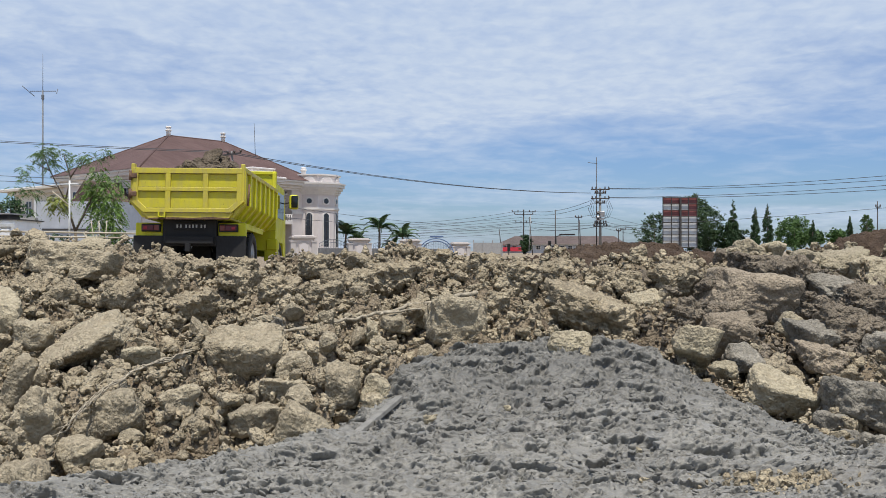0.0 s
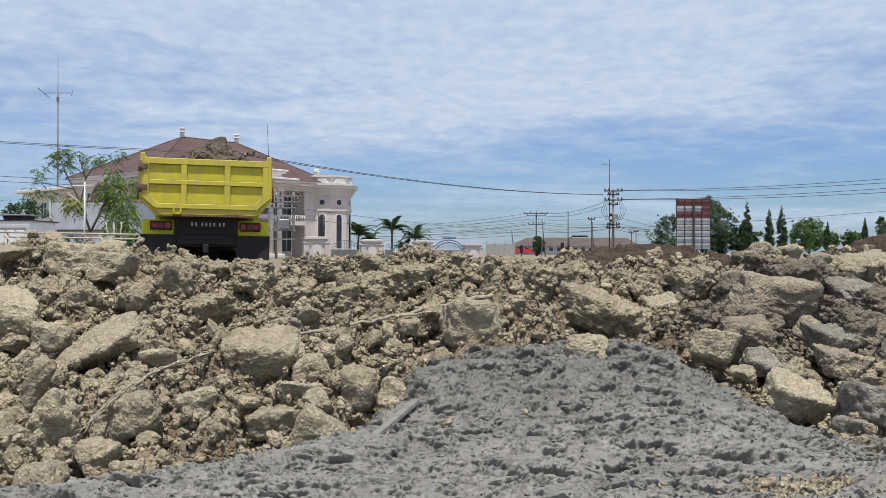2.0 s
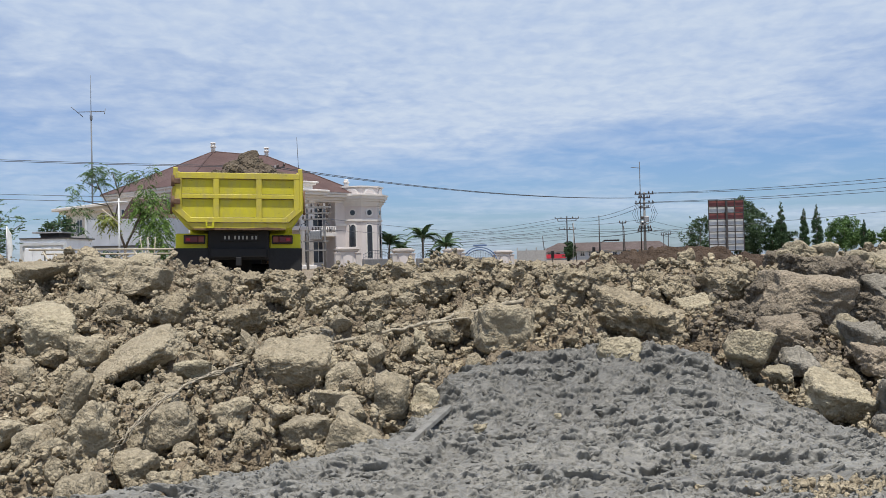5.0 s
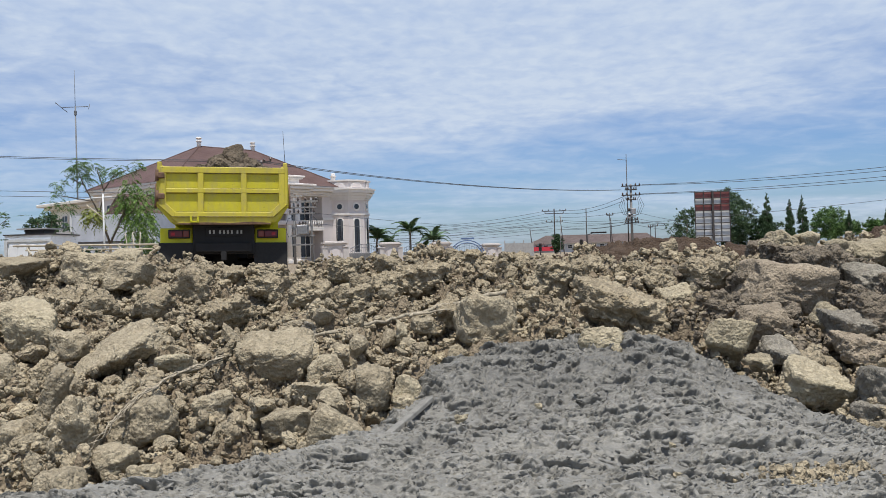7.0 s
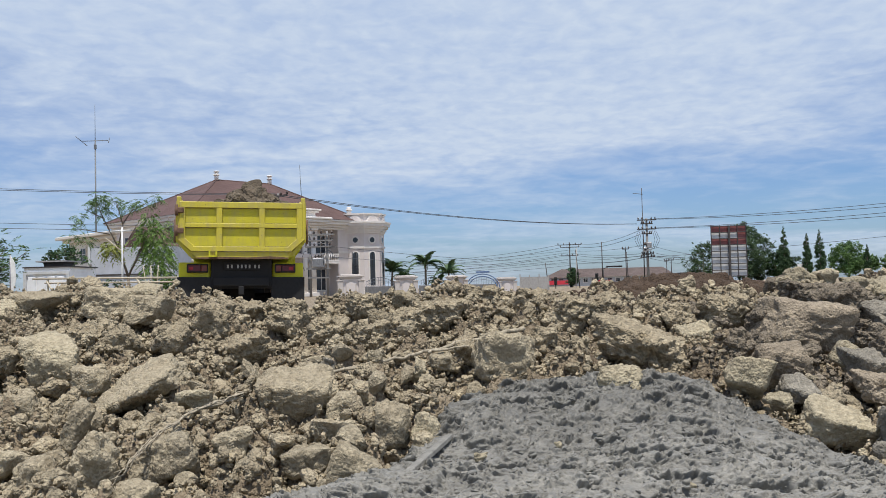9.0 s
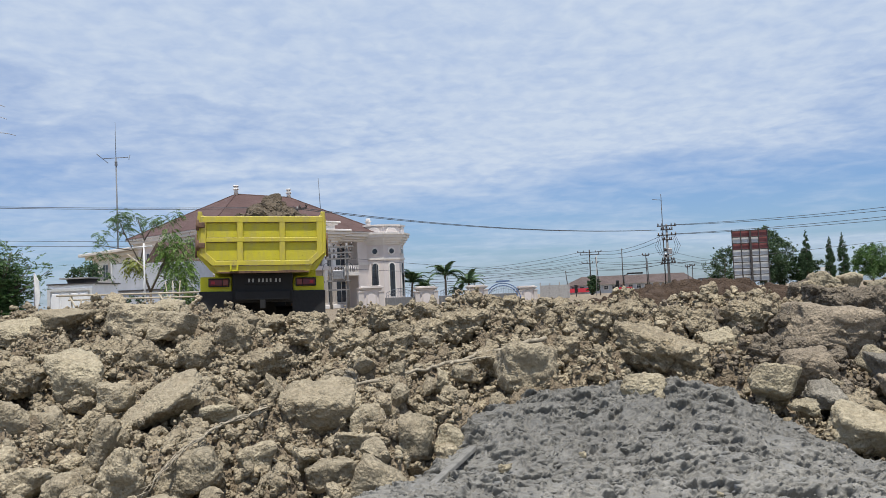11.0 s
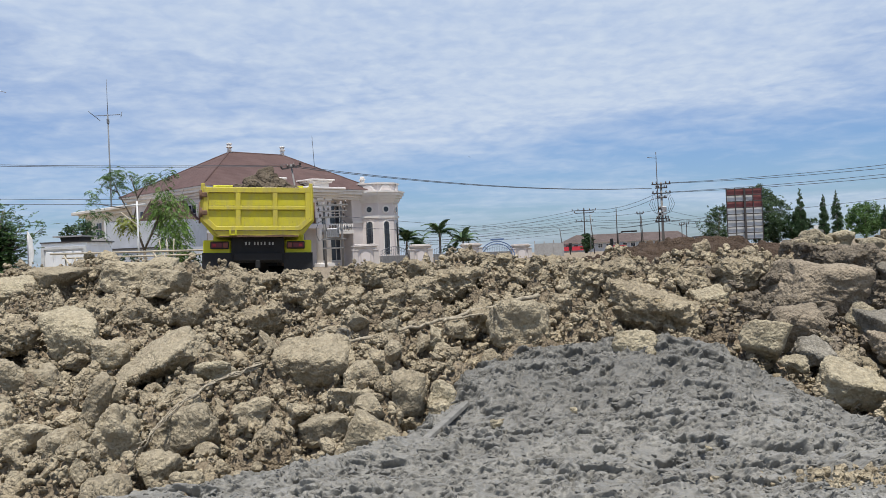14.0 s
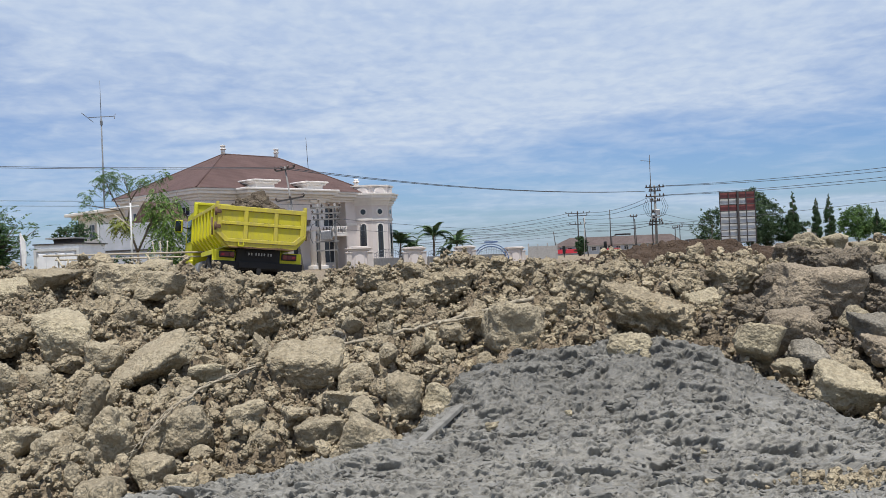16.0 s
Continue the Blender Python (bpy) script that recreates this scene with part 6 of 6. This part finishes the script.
def radio_mast(x, y, h, cross):
    t = thing("radio_mast", pose(x, y, 0), "thin grey antenna mast with a dipole cross", "antenna mast", "antenna masts")
    part("mast", cyl(0.10, 0.075, cross + 0.2, Matrix.Translation((0, 0, -0.1)), 8), MAST_GREY, t)
    part("whip", cyl(0.035, 0.02, h - cross, Matrix.Translation((0, 0, cross)), 6), MAST_GREY, t)
    part("boom", bar((-1.4, 0, cross), (1.4, 0, cross), 0.04, None, 6), MAST_GREY, t)
    for s in (-1, 1):
        part("dipole", bar((s * 1.8, -0.8, cross - 0.4 + 0.8 * (s < 0)), (s * 1.25, 0.8, cross + 0.4 - 0.8 * (s < 0)), 0.04, None, 6), MAST_GREY, t)
    part("clamp_box", span(-0.12, 0.12, -0.1, 0.1, cross - 0.9, cross - 0.4, 0.02), MAST_GREY, t)


radio_mast(-42.38, 96, 21.4, 17.44)
mast = thing("radio_mast", pose(19.4, 115, 0), "thin grey antenna mast behind the pole", "antenna mast", "antenna masts")
part("mast", cyl(0.08, 0.04, 12.4, None, 8), DARK_POLE, mast)
part("dipole", bar((-1.1, 0, 11.75), (0.1, 0, 11.6), 0.035, None, 6), MAST_GREY, mast)


def lattice_tower():
    t = thing("lattice_tower", pose(-71.0, 120, 0), "red and white lattice radio tower with antennas", "radio tower")
    red, w, top = plain("faded_tower_red", (0.36, 0.12, 0.12), 0.6), 1.2, 24.0
    for k in range(12):
        z0, z1 = top / 12 * k, top / 12 * (k + 1)
        bm = bmesh.new()
        w0, w1 = w / 2 * (1.15 - 0.03 * k), w / 2 * (1.15 - 0.03 * (k + 1))
        cs = [(-1, -1), (1, -1), (1, 1), (-1, 1)]
        for i in range(4):
            (ax, ay), (bx, by) = cs[i], cs[(i + 1) % 4]
            put(bm, bar((ax * w0, ay * w0, z0), (ax * w1, ay * w1, z1), 0.05, None, 5), bar((ax * w0, ay * w0, z0), (bx * w1, by * w1, z1), 0.03, None, 4), bar((bx * w0, by * w0, z0), (ax * w1, ay * w1, z1), 0.03, None, 4), bar((ax * w0, ay * w0, z0), (bx * w0, by * w0, z0), 0.03, None, 4))
        part("section", bm, red if k % 2 else WHITE_PAINT, t)
    part("top_mast", cyl(0.1, 0.06, 7.0, Matrix.Translation((0, 0, top)), 8), STEEL, t)
    for z, l, d in ((25.8, 4.5, -0.6), (28.2, 3.2, -0.3), (30.0, 3.0, 0.2)):
        pts = [Vector((l * f, -0.8, z - d * 0.2 + 0.5 * f - 1.1 * f * f)) for f in [k / 8 - 0.3 for k in range(11)]]
        bm = bmesh.new()
        for a, b in zip(pts, pts[1:]):
            put(bm, bar(a, b, 0.05, 0.05, 5))
        part("antenna_arm", bm, STEEL, t)
    part("antenna_stay", bar((0, 0, 26.0), (1.4, -0.8, 25.2), 0.05), STEEL, t)


lattice_tower()

# ---- the near side of the mansion: sapling, rails, shed, bush ----


def sapling():
    """A lopsided young tree: bare forks to one side, a hanging leafy mass to the other."""
    t = thing("sapling", pose(-11.0, 27, 0), "lopsided young tree with sparse feathery green leaves", "tree")
    limbs("trunk", [((0.1, 0, -0.1), (0.05, 0, 1.1), 0.05, 0.042), ((0.05, 0, 1.1), (-0.25, 0, 2.0), 0.038, 0.03), ((0.05, 0, 1.1), (0.45, 0, 1.9), 0.034, 0.028)], t)
    limbs("limb", [((-0.25, 0, 2.0), (-0.75, 0.1, 2.9), 0.026, 0.016), ((-0.25, 0, 2.0), (-0.1, 0, 2.7), 0.026, 0.016), ((-0.1, 0, 2.7), (0.35, 0, 3.35), 0.02, 0.01), ((-0.1, 0, 2.7), (-0.3, 0, 3.4), 0.02, 0.01),
                   ((-0.75, 0.1, 2.9), (-0.95, 0, 3.5), 0.02, 0.008), ((-0.75, 0.1, 2.9), (-1.3, 0, 3.2), 0.02, 0.008), ((-0.5, 0, 2.4), (-1.5, 0, 2.6), 0.02, 0.008), ((0.2, 0, 3.1), (0.9, 0, 3.45), 0.012, 0.006)], t)
    limbs("limb", [((0.45, 0, 1.9), (0.75, 0, 2.6), 0.03, 0.015), ((0.45, 0, 1.9), (1.1, 0, 2.2), 0.03, 0.012), ((0.75, 0, 2.6), (0.65, 0, 3.1), 0.015, 0.006), ((0.3, 0, 1.6), (0.9, 0, 1.4), 0.02, 0.008), ((1.1, 0, 2.2), (1.35, 0, 2.9), 0.012, 0.006)], t)
    sprays("crown", [(-0.95, 0, 3.35, 0.22), (-0.7, 0.1, 3.1, 0.2), (-0.75, 0, 3.5, 0.24), (-0.35, 0, 3.4, 0.16), (0.2, 0, 3.3, 0.18), (0.55, 0, 3.35, 0.18), (0.95, 0, 3.42, 0.14), (-1.45, 0, 2.95, 0.15), (-1.7, 0, 2.3, 0.17), (-1.25, 0, 2.3, 0.15), (-1.55, 0, 2.6, 0.1), (0.05, 0, 3.1, 0.12), (-1.35, 0, 1.75, 0.12)], 300, 0.34, 0.075, 3, LEAF_MID, t, 0.75, 0.1, 9)
    sprays("hanging_crown", [(0.7, 0, 2.85, 0.2), (0.75, 0, 2.5, 0.3), (1.05, 0, 2.2, 0.32), (0.7, 0.1, 1.95, 0.3), (1.15, 0, 1.75, 0.32), (0.8, 0, 1.4, 0.3), (1.2, 0, 1.2, 0.22), (1.35, 0, 2.6, 0.15), (0.95, 0, 0.85, 0.2), (0.5, 0, 2.25, 0.2)], 380, 0.42, 0.09, 4, LEAF_LIGHT, t, 1.1, 0.0, 10, "denser hanging light green leaves")
    sprays("yellow_sprig", [(-0.45, 0, 1.95, 0.26)], 60, 0.3, 0.11, 5, LEAF_YELLOW, t, 0.9, 0.1, 8, "yellowish green young leaves")


sapling()


def bamboo_rails():
    t = thing("bamboo_rail", pose(0, 25, 0), "pale bamboo rail fence with raking braces", "fence")
    part("rail", bar((-12.9, 0, 1.06), (-8.0, 0, 0.98), 0.026), BAMBOO, t)
    part("rail", bar((-12.6, 0.1, 0.93), (-8.0, 0.1, 0.86), 0.022), BAMBOO, t)
    for x in (-12.5, -11.2, -9.9):
        part("post", bar((x, 0.05, -0.1), (x + 0.03, 0.05, 1.05), 0.024), BAMBOO, t)
        part("brace", bar((x, 0, 1.0), (x + 0.38, 0, 0.35), 0.025), BAMBOO, t)
        part("brace", bar((x + 0.1, 0, 0.2), (x + 0.35, 0, 0.95), 0.022), BAMBOO, t)
    for k in range(3):
        part("stick", bar((-9.6 + 0.1 * k, 0.1, 0.3), (-9.75 + 0.22 * k, 0.1, 1.35), 0.014), BAMBOO, t)


bamboo_rails()
goal = thing("pipe_stand", pose(-10.55, 25.6, 0), "white painted steel post with a top bar", "pipe stand")
part("post", cyl(0.025, 0.025, 2.5, None, 10), WHITE_PAINT, goal)
part("top_bar", bar((-0.35, 0, 2.38), (0.25, 0, 2.4), 0.022), WHITE_PAINT, goal)
part("brace", bar((-0.5, 0, 2.2), (0.05, 0, 1.75), 0.018), BAMBOO, goal)
annex = thing("grey_annex", pose(-24.9, 60, 0), "plain light grey outbuilding with pale frames", "outbuilding")
part("wall", span(-2.0, 3.6, 0, 4, 0, 3.8), GREY_WALL, annex)
part("low_wall", span(3.6, 10.5, 0.5, 0.8, 0, 1.9), GREY_WALL, annex)
for x in (-2.05, 0.2, 2.2, 3.6):
    part("frame_post", span(x - 0.06, x + 0.06, -0.1, -0.02, 0, 3.9 if x < 2 else 3.0), WHITE_PAINT, annex)
part("frame_bar", span(-2.1, 3.6, -0.1, -0.02, 1.9, 2.0), DARK_POLE, annex)
part("doorway", span(-3.6, -2.0, 0.4, 0.5, 0, 2.4), WINDOW, annex)
part("canopy", span(-3.6, -1.9, -0.4, 3, 2.5, 2.7), CONCRETE, annex)
shed = thing("white_shed", pose(-22.7, 45, 0), "white shed with panelled doors and a dark flat roof", "shed")
part("wall", span(-0.95, 1.45, 0, 3, 0, 2.05), WHITE_WALL, shed)
part("roof", span(-1.0, 1.55, -0.06, 3.1, 2.05, 2.11), DARK_POLE, shed)
# dark box standing for the shade beneath the upper roof slab
part("upper_wall", span(-0.6, 0.4, 1.4, 2.8, 2.11, 2.38), DARK_POLE, shed)
part("upper_roof", span(-0.9, 0.7, 1.1, 3.0, 2.38, 2.45), CONCRETE, shed)
for k in range(4):
    part("door_panel", span(-0.72 + k * 0.5, -0.32 + k * 0.5, -0.06, 0.0, 0.3, 1.6, 0.02), WHITE_WALL, shed)
part("doorframe", put(bmesh.new(), span(-0.95, -0.8, -0.08, 0, 0, 1.85), span(1.3, 1.44, -0.08, 0, 0, 1.85), span(-0.8, 1.3, -0.08, 0, 1.72, 1.85)), WHITE_PAINT, shed)
flag = thing("white_banner", pose(-16.25, 30, 0), "limp white banner on a short pole", "banner")
part("pole", cyl(0.03, 0.02, 2.0, None, 8), STEEL, flag)
part("cloth", prism([(0, 2.0), (0.16, 1.72), (0.2, 1.2), (0.1, 0.7), (0, 0.75)], 0.025, Matrix()), WHITE, flag)


def feathery_bush():
    t = thing("bushy_tree", pose(-24.0, 41, 0), "dense dark green feathery tree with rising sprays", "tree")
    rng = random.Random(8)
    tips = []
    for k in range(46):
        an = rng.uniform(0, 6.28)
        tips.append((math.cos(an) * rng.uniform(0.3, 2.7), math.sin(an) * rng.uniform(0.3, 1.6), 0))
    tips = [(x, y, max(0.7, 3.7 - 0.42 * abs(x) + rng.uniform(-1.3, 0.2))) for x, y, _ in tips]
    limbs("trunk", [((0, 0, -0.1), (0, 0, 1.2), 0.12, 0.1)] + [((0, 0, 0.9), p, 0.04, 0.012) for p in tips], t)
    blobs = [(x * f, y * f, 0.5 + (z - 0.5) * f, 0.42 * (1.2 - 0.5 * f)) for x, y, z in tips for f in (0.2, 0.4, 0.6, 0.8, 1.0)]
    sprays("crown", blobs, 1600, 0.8, 0.17, 9, LEAF_BUSH, t, 0.25, 0.35, 12)


feathery_bush()
tree(-29.5, 62, 2.6, 2.2, 3.9, 23, 1400, 0.14, LEAF_DARK, "dark green tree behind the shed", group="yard trees")
tree(-9.8, 27.5, 0.9, 0.2, 1.1, 24, 500, 0.06, LEAF_DARK, "small dark shrub behind the rail", "shrub", "yard trees", 0.03)
tree(-12.3, 28.5, 1.2, 0.2, 1.0, 25, 600, 0.06, LEAF_DARK, "low dark shrub at the sapling", "shrub", "yard trees", 0.03)


# ---- a swallow crossing the sky ----


def swallow():
    t = thing("swallow", pose(60, 30, 40), "small dark swallow in flight", "bird")
    body = bmesh.new()
    bmesh.ops.create_icosphere(body, subdivisions=2, radius=1)
    body.transform(Matrix.Diagonal((0.016, 0.055, 0.015, 1)))
    put(body, prism([(-0.009, -0.044), (0.009, -0.044), (0.024, -0.1), (0.0, -0.065), (-0.024, -0.1)], 0.006, pose(0, 0, 0.003, -90, 0, 0) @ Matrix.Scale(-1, 4, (0, 0, 1))))
    part("body", body, BLACK, t)
    for s in (-1, 1):
        wing = prism([(s * 0.01, 0.025), (s * 0.055, 0.035), (s * 0.115, -0.014), (s * 0.06, 0.004), (s * 0.01, -0.014)], 0.006, pose(0, 0, 0.004, -90, 0, 0) @ Matrix.Scale(-1, 4, (0, 0, 1)))
        part("wing", wing, BLACK, t)
    return t


bird = swallow()


# ---- what moves ----
TRUCK_ROWS = [
    (0.0, -5.19, 18.29, 0.0, -2.6, 0.4, 0.9), (0.5, -5.03, 17.58, 0.0, -2.8, 0.3, 6.4), (1.0, -4.80, 16.95, 0.0, -2.2, 0.4, 12.6),
    (1.5, -4.59, 16.45, 0.0, -1.3, 0.5, 15.0), (2.0, -4.54, 16.30, 0.0, -1.2, 0.8, 15.0), (3.5, -4.52, 16.25, -0.01, -1.2, 1.0, 14.7),
    (7.0, -4.52, 16.25, -0.01, -1.2, 1.2, 14.4), (9.0, -4.52, 16.25, -0.02, -1.2, 1.3, 14.4), (11.5, -4.52, 16.25, -0.02, -1.2, 1.5, 14.4),
    (12.0, -4.56, 16.33, -0.02, -1.2, 1.8, 14.4), (12.5, -4.67, 16.63, -0.03, -1.2, 2.2, 14.3), (13.0, -4.83, 17.08, -0.03, -1.2, 2.1, 14.2),
    (13.5, -4.99, 17.75, -0.04, -1.3, 1.7, 14.6), (14.0, -5.16, 18.62, -0.06, -1.3, 2.0, 15.0), (14.5, -5.36, 19.69, -0.13, -1.3, 3.1, 16.0),
    (15.0, -5.60, 20.85, -0.21, -1.2, 4.6, 19.0), (15.5, -5.83, 21.83, -0.23, -1.0, 5.3, 23.5), (16.0, -6.03, 22.36, -0.20, -1.6, 5.5, 27.0)]


def motions():
    rows = [(t, pose(x, y, z, rx, ry, rz)) for t, x, y, z, rx, ry, rz in TRUCK_ROWS]
    walk(truck, rows)
    walk(load, rows)
    # the swallow comes in from the open side and flies away over the yard
    way = [(0, 60, 30, 40), (6, 58, 26, 34), (11, 40, 16, 20), (12.0, 14, 14.5, 8.6), (12.3, 8.2, 18.6, 6.4), (12.4, 7.11, 20.01, 5.98), (12.5, 6.46, 21.41, 5.55), (12.6, 6.02, 23.17, 5.38), (12.7, 5.53, 25.0, 5.22), (12.8, 4.97, 27.0, 5.13), (13.2, 2.6, 35, 5.3), (14, -2, 60, 7), (16, -6, 160, 12)]
    walk(bird, [(t, pose(x, y, z, 0, -25 if t < 12.7 else 15, 18)) for t, x, y, z in way])
    # the wheels roll by the way that the truck goes
    times = [r[0] for r in TRUCK_ROWS]
    ys = [r[2] / math.cos(radians(14)) for r in TRUCK_ROWS]
    grid = [k * 0.25 for k in range(65)]
    for wheel, x, y in WHEELS:
        walk(wheel, [(t, pose(x, y, 0.48, -math.degrees((float(np.interp(t, times, ys)) - ys[0]) / 0.48), 0, 0)) for t in grid])


motions()
